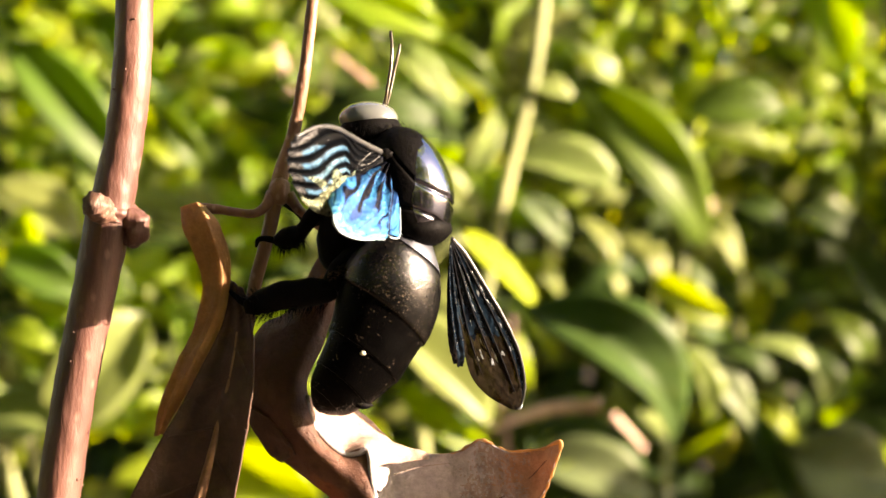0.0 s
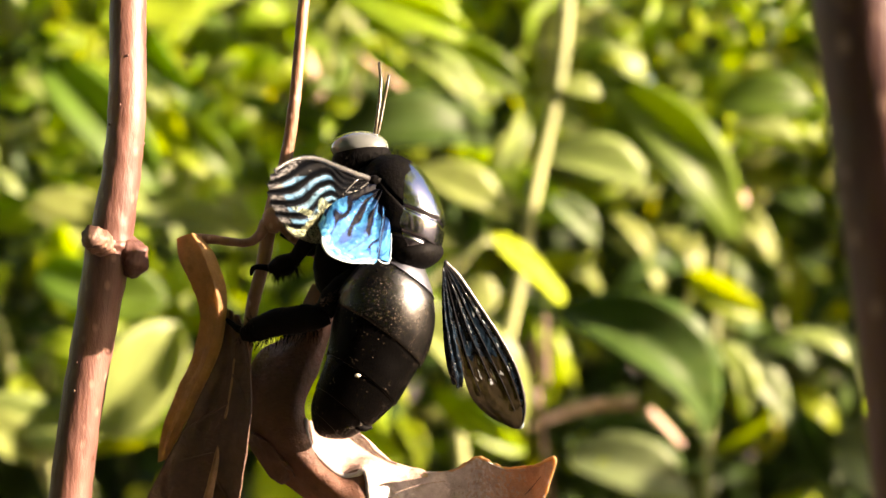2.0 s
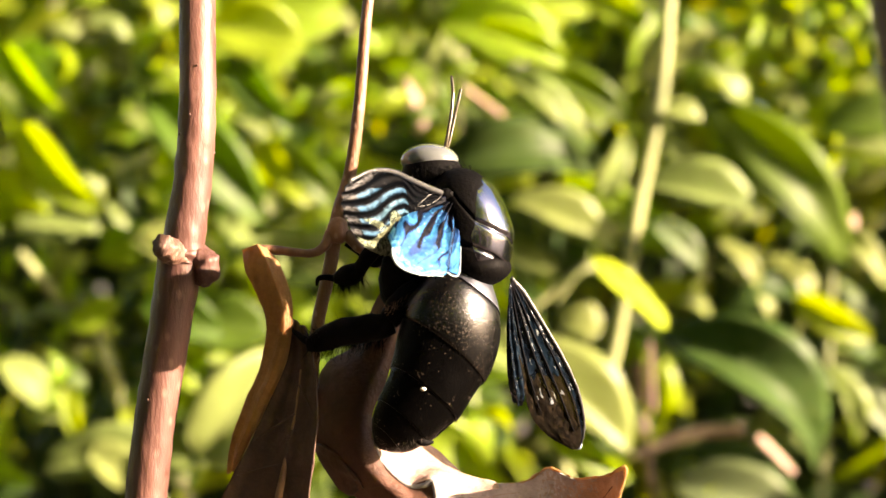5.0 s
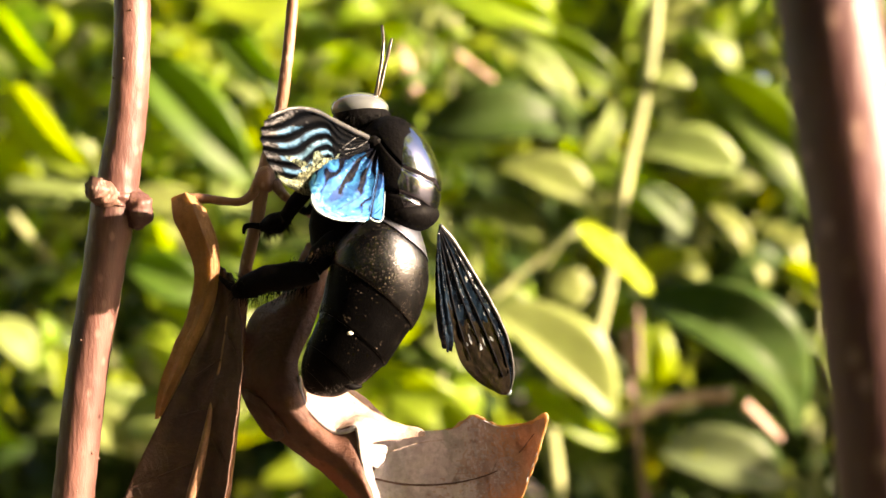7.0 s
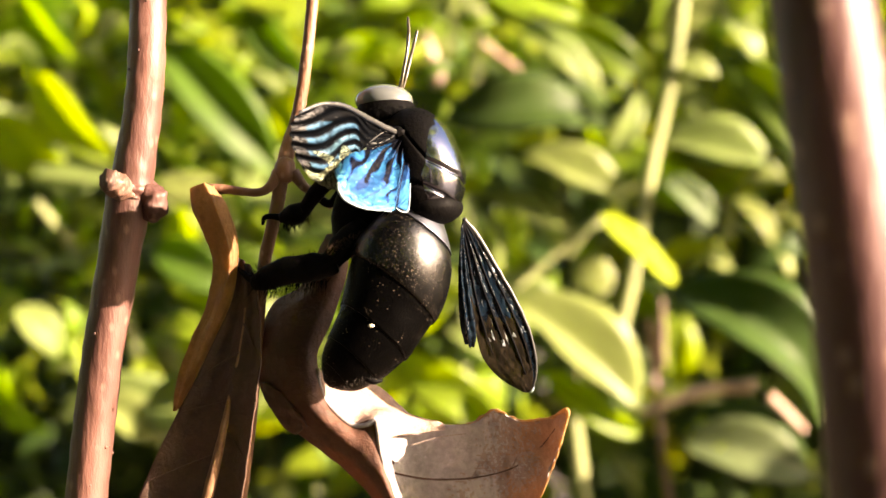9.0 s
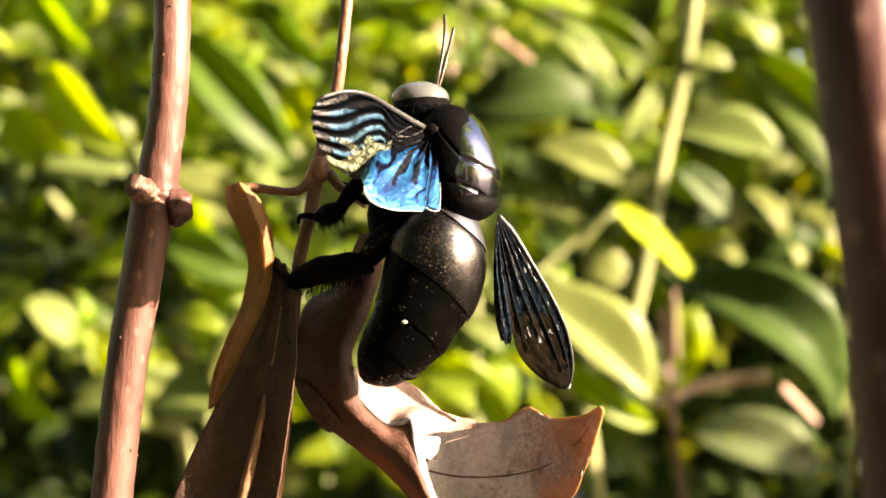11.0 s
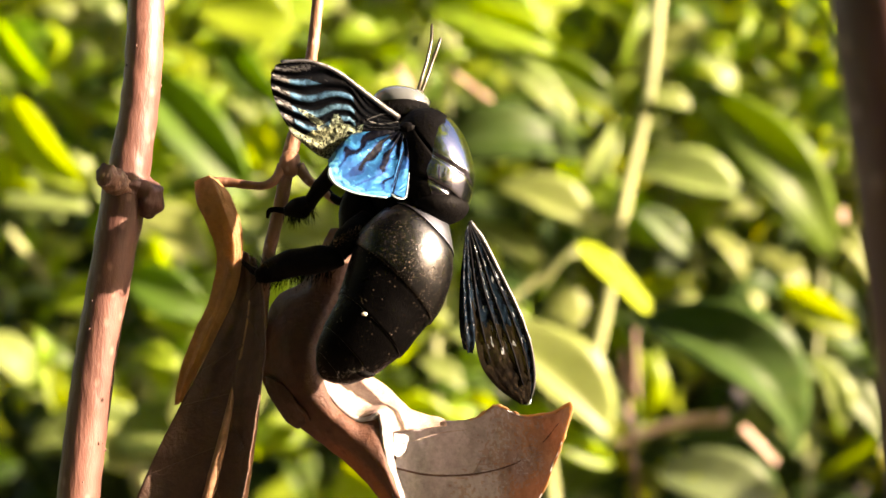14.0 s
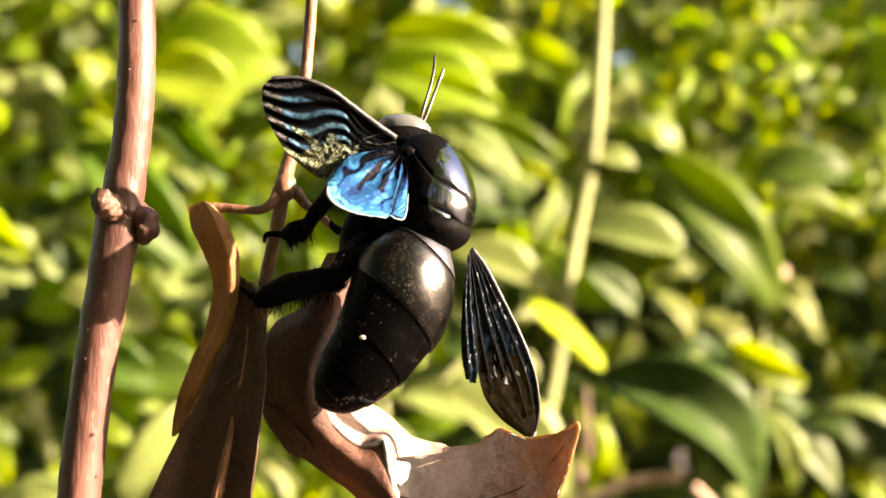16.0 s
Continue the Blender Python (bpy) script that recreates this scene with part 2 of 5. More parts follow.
WING_BLUE = wing_film("blue_wing_film", (0.010, 0.07, 0.20), (0.02, 0.13, 0.25), (0.003, 0.02, 0.07), 0.5, 0.0, 600.0, 0.25, 0.0, 0.3, 0.06)
WING_DEEP = wing_film("deep_blue_wing_film", (0.0015, 0.003, 0.011), (0.0012, 0.0016, 0.004), (0.0008, 0.0008, 0.0015), 0.5, 0.0, 900.0, 0.0, 0.0, 0.3, 0.03)
WING_NAVY = wing_film("navy_wing_film", (0.006, 0.03, 0.12), (0.008, 0.045, 0.12), (0.002, 0.01, 0.04), 0.5, 0.0, 700.0, 0.25, 0.0, 0.3, 0.06)
WING_CYAN = wing_film("cyan_wing_film", (0.04, 0.17, 0.27), (0.09, 0.24, 0.30), (0.015, 0.08, 0.18), 0.5, 0.0, 1400.0, 0.25, 0.0, 0.3, 0.08)
WING_GREY = wing_film("grey_wing_film", (0.025, 0.026, 0.03), (0.05, 0.048, 0.046), (0.006, 0.006, 0.007), 0.4, 0.0, 1800.0, 0.2, 0.0)
WING_SMOKE = wing_film("smoky_wing_film", (0.005, 0.004, 0.004), (0.012, 0.009, 0.006), (0.003, 0.003, 0.003), 0.45, 0.3, 1400.0, 0.0, 0.0, 0.4, 0.05)
WING_BROWN = wing_film("brown_wing_film", (0.012, 0.008, 0.005), (0.024, 0.017, 0.010), (0.004, 0.003, 0.003), 0.5, 0.15, 1600.0, 0.0, 0.0, 0.4, 0.05)
WING_INK = wing_film("ink_blue_wing_film", (0.002, 0.004, 0.008), (0.006, 0.014, 0.025), (0.001, 0.001, 0.002), 0.22, 0.0, 1100.0, 0.2, 0.0, 0.6, 0.25)
# Pale film for highlights that are put into the far wing's colour.
WING_GLINT = wing_film("glint_wing_film", (0.34, 0.42, 0.52), (0.5, 0.54, 0.58), (0.05, 0.06, 0.07), 0.25, 0.0, 1800.0, 0.3, 0.3)
VEIN = chitin("black_vein", (0.002, 0.002, 0.003), 0.5, 0.0, 2200, 0.3, 0.0, 0.03)
VEIN_GREY = chitin("grey_vein", (0.035, 0.035, 0.036), 0.35, 0.0, 2600, 0.4, 0.1, 0.4)
PALE_EDGE = chitin("pale_wing_edge", (0.3, 0.38, 0.42), 0.35)
LEAF_GREEN = foliage("mid_green_leaf", (0.06, 0.10, 0.006), (0.36, 0.46, 0.006), 0.46, 0.5)
LEAF_LIME = foliage("lime_green_leaf", (0.17, 0.225, 0.014), (0.74, 0.82, 0.02), 0.4, 0.58)
# Darker green, also given to scattered leaves in places that lie in shade.
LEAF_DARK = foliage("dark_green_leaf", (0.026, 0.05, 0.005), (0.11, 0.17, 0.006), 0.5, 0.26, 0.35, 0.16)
LEAF_PALE = foliage("pale_green_leaf", (0.175, 0.21, 0.06), (0.42, 0.48, 0.06), 0.4, 0.4)
LEAF_BLUE = foliage("blue_green_leaf", (0.085, 0.115, 0.045), (0.2, 0.25, 0.03), 0.5, 0.3)
LEAF_YELLOW = foliage("yellow_leaf", (0.40, 0.42, 0.003), (0.80, 0.82, 0.003), 0.55, 0.5, 0.1)
GREEN_STEM = bark("green_stem_bark", (0.12, 0.15, 0.05), (0.26, 0.28, 0.12), 0.5, 0.2)
DRY_TWIG = bark("dry_pink_twig", (0.3, 0.19, 0.13), (0.55, 0.38, 0.29), 0.6, 0.3)


def soil_nodes(nt, b, out):
    w = coords(nt)
    c = ramp(nt, noise_of(nt, w, 9, 6, 0.7), (0.3, (0.03, 0.02, 0.012)), (0.7, (0.12, 0.085, 0.05)))
    nt.links.new(c, b.inputs["Base Color"])
    b.inputs["Roughness"].default_value = 0.9
    bump(nt, b, noise_of(nt, w, 40, 6, 0.7), 0.6, 0.02)


SOIL = material("leaf_litter_soil", soil_nodes)


# ---- building helpers ----
LIFT = 600.0  # the perch's height over the ground, in millimetres


def at(p):
    """Metres in the world from millimetres round the perch."""
    return Vector((p[0], p[1], p[2] + LIFT)) * 0.001


def curve_through(points, n):
    """n places along a smooth curve through the given rows of numbers."""
    p = np.array(points, float)
    if len(p) == 2:
        return p[0] + (p[1] - p[0]) * np.linspace(0, 1, n)[:, None]
    p = np.vstack([2 * p[0] - p[1], p, 2 * p[-1] - p[-2]])
    out = []
    for u in np.linspace(0, len(p) - 3 - 1e-6, n):
        k, f = int(u), u - int(u)
        a, b, c, d = p[k:k + 4]
        out.append(0.5 * (2 * b + (c - a) * f + (2 * a - 5 * b + 4 * c - d) * f * f + (3 * b - a - 3 * c + d) * f ** 3))
    return np.array(out)


def tube(points, radii, n=24, seg=12, flat=1.0, side=(0.123, -0.992, 0), lumps=0.0, grain=300.0, closed=True, base=(0, 0, 0)):
    """A bmesh swept along a curve, all in millimetres from base; flat squeezes it along side."""
    bm = bmesh.new()
    path, rad = curve_through(points, n), curve_through([[r] for r in radii], n)[:, 0]
    side, rings = Vector(side), []
    for i in range(n):
        d = Vector(path[min(i + 1, n - 1)] - path[max(i - 1, 0)]).normalized()
        w = (side - d * side.dot(d)).normalized()
        v = d.cross(w)
        ring = []
        for k in range(seg):
            a = 2 * math.pi * k / seg
            off = (v * math.cos(a) + w * math.sin(a) * flat) * rad[i]
            q = Vector(path[i]) + off
            if lumps:
                q += off.normalized() * lumps * noise.noise(q * grain * 0.001)
            ring.append(bm.verts.new((q - Vector(base)) * 0.001))
        rings.append(ring)
    for a, b in zip(rings, rings[1:]):
        for k in range(seg):
            bm.faces.new((a[k], a[(k + 1) % seg], b[(k + 1) % seg], b[k]))
    if closed:
        bm.faces.new(rings[0][::-1])
        bm.faces.new(rings[-1])
    return bm


def sheet(curves, nu=40, nv=24, thick=0.15, crumple=0.0, grain=120.0, ridges=None, base=(0, 0, 0), pick=None):
    """A bmesh skin through curves that lie side by side (millimetres from base), with thickness."""
    rows = [curve_through(c, nu) for c in curves]
    grid = np.array([curve_through([r[i] for r in rows], nv) for i in range(nu)])
    bm = bmesh.new()
    vs = []
    du, dv = np.gradient(grid, axis=0), np.gradient(grid, axis=1)
    nrm = np.cross(du, dv)
    nrm /= np.linalg.norm(nrm, axis=-1, keepdims=True) + 1e-9
    for i in range(nu):
        for j in range(nv):
            p = Vector(grid[i, j])
            k = Vector(nrm[i, j])
            if crumple:
                p += k * crumple * (noise.noise(p * grain * 0.001) + 0.5 * noise.noise(p * grain * 0.0027))
            if ridges:
                p += k * ridges(i / (nu - 1), j / (nv - 1))
            vs.append(p)
    half = [Vector(nrm[i, j]) * thick / 2 for i in range(nu) for j in range(nv)]
    top = [bm.verts.new((p + h - Vector(base)) * 0.001) for p, h in zip(vs, half)]
    low = [bm.verts.new((p - h - Vector(base)) * 0.001) for p, h in zip(vs, half)]
    for i in range(nu - 1):
        for j in range(nv - 1):
            a, b, c, d = i * nv + j, i * nv + j + 1, (i + 1) * nv + j + 1, (i + 1) * nv + j
            faces = (bm.faces.new((top[a], top[d], top[c], top[b])), bm.faces.new((low[a], low[b], low[c], low[d])))
            if pick:
                for face in faces:
                    face.material_index = pick((i + 0.5) / (nu - 1), (j + 0.5) / (nv - 1))
    rim = [j for j in range(nv)] + [i * nv + nv - 1 for i in range(1, nu)]
    rim += [(nu - 1) * nv + j for j in range(nv - 2, -1, -1)] + [i * nv for i in range(nu - 2, 0, -1)]
    for a, b in zip(rim, rim[1:] + rim[:1]):
        bm.faces.new((top[a], top[b], low[b], low[a]))
    return bm


def blob(centre, radii, axes, seg=28, rings=18, lumps=0.0, grain=400.0, base=(0, 0, 0), shape=None):
    """An egg-like bmesh with its three half-axes along axes."""
    bm = bmesh.new()
    bmesh.ops.create_uvsphere(bm, u_segments=seg, v_segments=rings, radius=1)
    for v in bm.verts:
        c = v.co.copy()
        if shape:
            c = shape(c)
        q = Vector(centre) + sum((Vector(a) * (r * x) for a, r, x in zip(axes, radii, c)), Vector())
        if lumps:
            q += v.co.normalized() * lumps * noise.noise(q * grain * 0.001)
        v.co = (q - Vector(base)) * 0.001
    return bm


def mesh_of(name, bm, mat, smooth=True):
    bmesh.ops.recalc_face_normals(bm, faces=bm.faces)
    me = bpy.data.meshes.new(name)
    bm.to_mesh(me)
    bm.free()
    for m in mat if isinstance(mat, tuple) else (mat,):
        me.materials.append(m)
    if smooth:
        me.polygons.foreach_set("use_smooth", [True] * len(me.polygons))
    return me


def part(name, bm, mat, parent=None, label="", where=None):
    ob = new(name, mesh_of(name, bm, mat) if isinstance(bm, bmesh.types.BMesh) else bm)
    if parent is not None:
        ob.parent = parent
    if where is not None:
        ob.matrix_basis = Matrix.Translation(where)
    if label:
        tagged(ob, label)
    return ob


def thing(name, place, label, category, group="", kind=""):
    ob = new(name)
    ob.empty_display_size = 0.005
    ob.location = place
    return tagged(ob, label, category, group, kind)


RIGHT, UP, NEAR = Vector((0.9924, 0.123, 0)), Vector((0, 0, 1)), Vector((0.123, -0.9924, 0))
VIEW = (RIGHT, UP, NEAR)

# ---- ground ----
bm = bmesh.new()
bmesh.ops.create_grid(bm, x_segments=120, y_segments=120, size=60)
for v in bm.verts:
    v.co.z = 0.03 * noise.noise(v.co * 1.5) - 0.02
tagged(part("ground", bm, SOIL), "brown soil with leaf litter under the bushes", "ground", kind="structure")

# ---- the thick stem with its scarred knot ----
def build_thick_stem():
    root = thing("bare_sapling", at((-39.48, -1.96, -27.01)), "upright bare sapling with red-brown bark and a scarred knot", "sapling")
    base = (-39.48, -1.96, -27.01)
    upper = [(-35.29, 0.75, 31.95), (-34.93, -0.25, 21.40), (-34.64, -1.24, 13.03), (-35.03, -1.31, 6.87), (-35.70, -1.41, 1.99), (-35.89, -1.43, 0.45)]
    part("upper_stem", tube(upper, [1.63, 1.64, 1.67, 1.73, 1.88, 2.0], 60, 24, lumps=0.09, grain=900, base=base), BARK, root, "red-brown bark")
    lower = [(-35.89, -1.43, 0.81), (-36.27, -1.49, -1.60), (-37.13, -1.61, -7.50), (-38.09, -1.75, -13.67), (-38.79, -1.85, -19.83), (-39.48, -1.96, -27.01), (-40.30, -2.09, -36.25), (-41.20, -2.23, -48.56)]
    part("lower_stem", tube(lower, [2.06, 2.0, 1.88, 1.86, 1.86, 1.9, 1.95, 2.0], 80, 24, lumps=0.1, grain=700, base=base), BARK, root, "brown bark")
    x, y, z = lower[-1]
    part("stem_foot", tube([(x, y, z + 8), (x - 8, y + 3, -240.0), (x - 16, y + 6, -440.0), (x - 24, y + 9, -640.0)], [1.95, 2.3, 2.7, 3.2], 60, 24, lumps=0.1, grain=700, base=base), BARK, root, "brown bark")
    part("node_ring", tube([(-35.84, -1.43, 0.81), (-35.94, -1.44, 0.30), (-36.08, -1.46, -0.42)], [2.02, 2.2, 2.06], 16, 40, lumps=0.3, grain=1300, base=base), BARK, root)
    knob = tube([(-35.87, -2.44, 0.07), (-36.33, -4.51, 0.61), (-36.58, -5.75, 0.96)], [1.0, 1.15, 0.9], 24, 30, lumps=0.3, grain=1900, base=base)
    part("bud_scar", knob, BARK_SCAR, root, "pale broken side-shoot scar")
    bumps = tube([(-34.9, -1.30, 0.1), (-34.0, -1.55, -0.6), (-33.7, -1.67, -1.5), (-34.2, -1.7, -2.6)], [1.3, 1.45, 1.2, 0.4], 24, 28, lumps=0.45, grain=1300, base=base)
    part("side_bud", bumps, BARK, root)
    rnd = random.Random(4)
    path = curve_through(upper[1:] + lower[1:7], 200)
    for _ in range(30):
        k = rnd.randrange(6, 190)
        a = rnd.uniform(-2.6, 0.9)
        r = 1.72 if k < 90 else 1.87
        c = Vector(path[k]) + (RIGHT * math.cos(a) - NEAR * math.sin(a)) * r
        s = rnd.uniform(0.06, 0.15)
        part("lenticel", blob(c, (s, s * 1.3, s), VIEW, 8, 6, base=base), LENTICEL, root)
    return root


# ---- the thin twig with its leaf stalks ----
def build_twig():
    base = (-24.67, -0.07, -7.38)
    root = thing("twig", at(base), "thin orange-brown twig with a forked node", "twig")
    main = [(-19.56, 3.70, 31.30), (-20.43, 2.56, 20.67), (-20.86, 1.47, 12.76), (-21.57, 1.37, 7.33), (-22.59, 0.72, 2.91), (-23.39, 0.31, -2.24), (-24.31, 0.38, -6.36), (-24.93, 1.30, -10.52), (-25.24, 1.86, -14.71), (-25.65, 1.79, -19.91), (-26.21, 1.50, -26.12), (-27.16, 1.36, -33.39)]
    part("shoot", tube(main, [0.5, 0.52, 0.55, 0.58, 0.72, 0.6, 0.58, 0.55, 0.55, 0.55, 0.55, 0.55], 90, 16, lumps=0.07, grain=1100, base=base), TWIG, root)
    x, y, z = main[-1]
    part("shoot_foot", tube([(x, y, z + 6), (x - 4, y + 6, -240.0), (x - 8, y + 12, -440.0), (x - 12, y + 18, -640.0)], [0.54, 0.7, 0.9, 1.1], 60, 16, lumps=0.07, grain=1100, base=base), TWIG, root)
    part("node", blob((-22.47, 0.23, 1.97), (1.02, 1.25, 0.9), VIEW, lumps=0.3, grain=1200, base=base), TWIG, root)
    part("leaf_stalk", tube([(-23.08, 0.16, 1.76), (-23.58, -0.31, 0.56), (-24.59, -0.64, -0.07), (-26.16, -0.63, -0.03), (-27.79, -0.43, 0.17), (-29.43, -0.23, 0.17)], [0.6, 0.45, 0.38, 0.38, 0.42, 0.5], 30, 12, lumps=0.05, grain=1400, base=base), TWIG, root)
    part("leaf_stalk", tube([(-21.75, 0.32, 1.77), (-20.83, 0.43, 0.60), (-19.86, 1.56, -0.24), (-18.98, 3.68, -1.12)], [0.6, 0.45, 0.35, 0.35], 20, 12, lumps=0.05, grain=1400, base=base), TWIG, root)


# ---- the curled dead leaf that hangs from the stalk ----
def build_hanging_leaf():
    base = (-29.18, -0.20, 0.27)
    root = thing("curled_leaf", at(base), "dry brown curled leaf hanging from the twig", "dead leaf")
    outer = [(-30.95, -0.82, 0.14), (-30.53, -1.28, -1.55), (-29.37, -1.24, -3.84), (-28.64, -0.96, -6.39), (-29.07, -0.62, -9.48), (-30.67, -0.42, -13.62), (-32.08, -0.21, -17.27), (-32.42, -0.06, -19.97)]
    crown = [(-29.65, -1.87, 0.63), (-28.60, -2.55, -1.31), (-27.57, -2.43, -3.83), (-27.15, -1.98, -6.36), (-27.73, -1.66, -9.42), (-29.47, -1.28, -13.54), (-31.08, -0.89, -17.19), (-31.83, -0.59, -19.70)]
    fold = [(-28.71, -0.95, 0.46), (-27.26, -1.78, -1.28), (-26.27, -1.87, -3.81), (-26.20, -1.66, -6.35), (-26.70, -1.63, -9.66), (-28.35, -1.75, -13.50), (-30.04, -1.77, -17.09), (-31.44, -1.55, -19.59)]
    def creases(u, v):
        return 0.1 * math.sin(11 * v + 2.5 * u) + 0.12 * math.exp(-((v - 0.62) / 0.05) ** 2) + 0.05 * noise.noise(Vector((u * 9, v * 14, 4)))
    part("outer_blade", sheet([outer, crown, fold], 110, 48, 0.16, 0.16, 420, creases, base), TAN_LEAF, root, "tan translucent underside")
    part("top_roll", tube([(-29.63, -0.46, 0.32), (-29.27, -0.21, -1.01), (-28.48, -0.32, -2.80)], [1.0, 1.15, 0.8], 12, 14, lumps=0.3, grain=700, base=base), TAN_LEAF, root)
    left = [(-26.20, -1.66, -5.84), (-26.70, -1.63, -9.66), (-28.35, -1.75, -13.50), (-30.04, -1.77, -17.09), (-31.51, -1.66, -19.78), (-33.78, -1.9, -24.59), (-36.39, -2.2, -31.08)]
    rib = [(-25.64, -1.80, -6.34), (-25.28, -2.27, -9.87), (-25.67, -2.63, -13.90), (-26.53, -2.54, -17.96), (-27.20, -2.44, -21.53), (-28.21, -2.37, -26.12), (-29.71, -2.38, -32.25)]
    right = [(-25.09, -1.93, -6.59), (-24.01, -2.81, -9.83), (-23.50, -3.47, -13.81), (-23.71, -3.70, -17.29), (-24.20, -3.67, -20.81), (-24.89, -3.57, -25.85), (-26.28, -3.56, -31.91)]
    # A darker colour than the outer blade's carries the shade on this face.
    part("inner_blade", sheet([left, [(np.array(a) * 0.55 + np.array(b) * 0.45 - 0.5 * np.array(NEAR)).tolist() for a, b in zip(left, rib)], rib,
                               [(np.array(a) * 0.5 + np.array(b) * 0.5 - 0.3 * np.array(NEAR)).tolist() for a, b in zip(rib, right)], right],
                              70, 40, 0.16, 0.25, 330, base=base), BROWN_LEAF, root, "inner face with its shade put into the dark brown")
    part("midrib", tube([(-25.30, -2.2, -10.37), (-25.61, -2.55, -13.89), (-26.45, -2.5, -17.93), (-27.12, -2.6, -21.49), (-28.13, -2.72, -26.08), (-29.63, -2.75, -32.19)], [0.1, 0.16, 0.22, 0.36, 0.5, 0.52], 40, 12, lumps=0.05, grain=900, base=base), RIB, root, "raised pale midrib")
    for k in range(7):
        f = 0.25 + 0.1 * k
        a, b = curve_through(rib, 50)[int(f * 49)], curve_through(left if k % 2 else right, 50)[min(49, int((f + 0.14) * 49))]
        mid = (a + b) / 2 - np.array(NEAR) * 0.12
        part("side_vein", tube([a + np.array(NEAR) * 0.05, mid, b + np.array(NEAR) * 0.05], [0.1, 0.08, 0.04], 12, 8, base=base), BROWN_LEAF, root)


# ---- the cupped dead leaf under the bee ----
def build_cupped_leaf():
    base = (-19.07, 2.60, -22.96)
    root = thing("cupped_leaf", at(base), "dry rust-brown cupped leaf with a pale grey-pink inner face", "dead leaf")
    edge = [(-19.00, 2.66, -3.74), (-21.39, 2.86, -8.45), (-23.85, 2.55, -10.14), (-24.99, 2.09, -13.16), (-24.85, 1.70, -17.28), (-23.34, 1.47, -20.08), (-20.11, 1.26, -22.56), (-16.64, 1.08, -24.87), (-13.45, 0.86, -28.23), (-10.81, 0.77, -31.96)]
    belly = [(-17.82, 2.00, -3.73), (-19.99, 1.32, -8.64), (-21.77, 0.48, -11.47), (-22.32, -0.20, -14.00), (-21.80, -0.75, -17.01), (-20.17, -0.95, -19.24), (-17.55, -1.04, -21.71), (-15.21, -1.06, -23.67), (-12.37, -1.02, -26.89), (-9.79, -0.91, -31.11)]
    swell = [(-17.15, 2.09, -3.98), (-18.31, 1.32, -8.88), (-19.70, 0.13, -11.67), (-20.31, -0.55, -14.19), (-19.94, -0.92, -16.96), (-18.32, -1.13, -19.44), (-16.22, -1.28, -21.40), (-14.38, -1.45, -22.59), (-12.63, -1.65, -25.54), (-10.49, -1.40, -30.29)]
    rim = [(-16.94, 2.92, -4.23), (-17.19, 2.47, -7.35), (-18.13, 1.34, -11.19), (-19.26, 0.59, -14.00), (-19.20, 0.18, -16.01), (-18.13, -0.10, -18.93), (-16.01, -0.24, -20.70), (-13.86, -0.78, -20.23), (-13.09, -0.89, -22.88), (-11.73, -0.74, -28.93)]
    part("outer_face", sheet([edge, belly, swell, rim], 80, 30, 0.2, 0.16, 300, base=base), RUST_LEAF, root, "rust-brown outer face")
    rim2 = [(-19.21, 0.18, -15.91), (-18.13, -0.10, -18.93), (-16.01, -0.24, -20.70), (-13.89, -0.58, -20.26), (-13.41, 0.28, -22.12)]
    mid1 = [(-18.80, 2.25, -16.27), (-17.23, 2.44, -18.49), (-15.42, 2.66, -19.66), (-13.36, 2.91, -20.00), (-12.48, 3.42, -21.96)]
    mid2 = [(-17.08, 4.27, -16.56), (-15.21, 4.90, -17.99), (-13.25, 5.34, -19.57), (-11.25, 5.59, -20.92), (-10.82, 5.64, -21.97)]
    top = [(-15.96, 5.42, -17.05), (-13.88, 5.87, -18.37), (-11.80, 6.33, -20.33), (-8.87, 6.49, -21.17), (-8.48, 6.33, -21.68)]
    # The saddle's own pink, apart from the grey lobe, carries its partial sunlight.
    part("inner_saddle", sheet([rim2, mid1, mid2, top], 60, 30, 0.2, 0.18, 420, base=base), PINK_LEAF, root, "inner saddle with sunlight put into its pinkish colour")
    a = [(-13.52, 0.87, -21.17), (-13.26, 0.70, -23.60), (-12.90, 0.53, -26.12), (-11.92, 0.44, -29.65)]
    b0 = [(-13.0, 4.6, -21.3), (-12.8, 4.6, -23.9), (-12.4, 4.8, -26.67), (-11.4, 4.9, -30.43)]
    b = [(-11.3, 7.3, -21.4), (-11.0, 7.3, -24.0), (-10.5, 7.5, -26.89), (-9.6, 7.7, -30.88)]
    c = [(-6.47, 6.38, -21.00), (-6.20, 6.61, -23.92), (-5.93, 6.84, -26.85), (-5.66, 7.16, -31.39)]
    d = [(-4.00, 5.48, -19.69), (-3.20, 5.77, -23.48), (-2.93, 6.00, -26.65), (-3.19, 6.36, -30.91)]
    e = [(-1.25, 4.11, -20.37), (-0.72, 4.37, -23.49), (-0.72, 4.66, -26.39), (-1.23, 4.99, -30.09)]
    f = [(1.46, 2.33, -19.86), (1.62, 2.64, -22.70), (1.10, 3.08, -25.08), (-0.12, 3.92, -28.58)]
    g = [(3.12, 0.93, -19.02), (2.56, 1.45, -21.52), (1.87, 2.17, -23.91), (0.60, 3.21, -27.16)]
    def tissue(u, v):
        """0 grey by the rim with cool shade in its colour, 1 tawny, 2 thin orange tissue towards the ragged end."""
        toward_end = v + 0.1 * u + 0.2 * noise.noise(Vector((u * 3, v * 9, 2))) + 0.22 * noise.noise(Vector((u * 34, v * 60, 5)))
        return 2 if toward_end > 0.76 else 1 if toward_end > 0.58 else 0
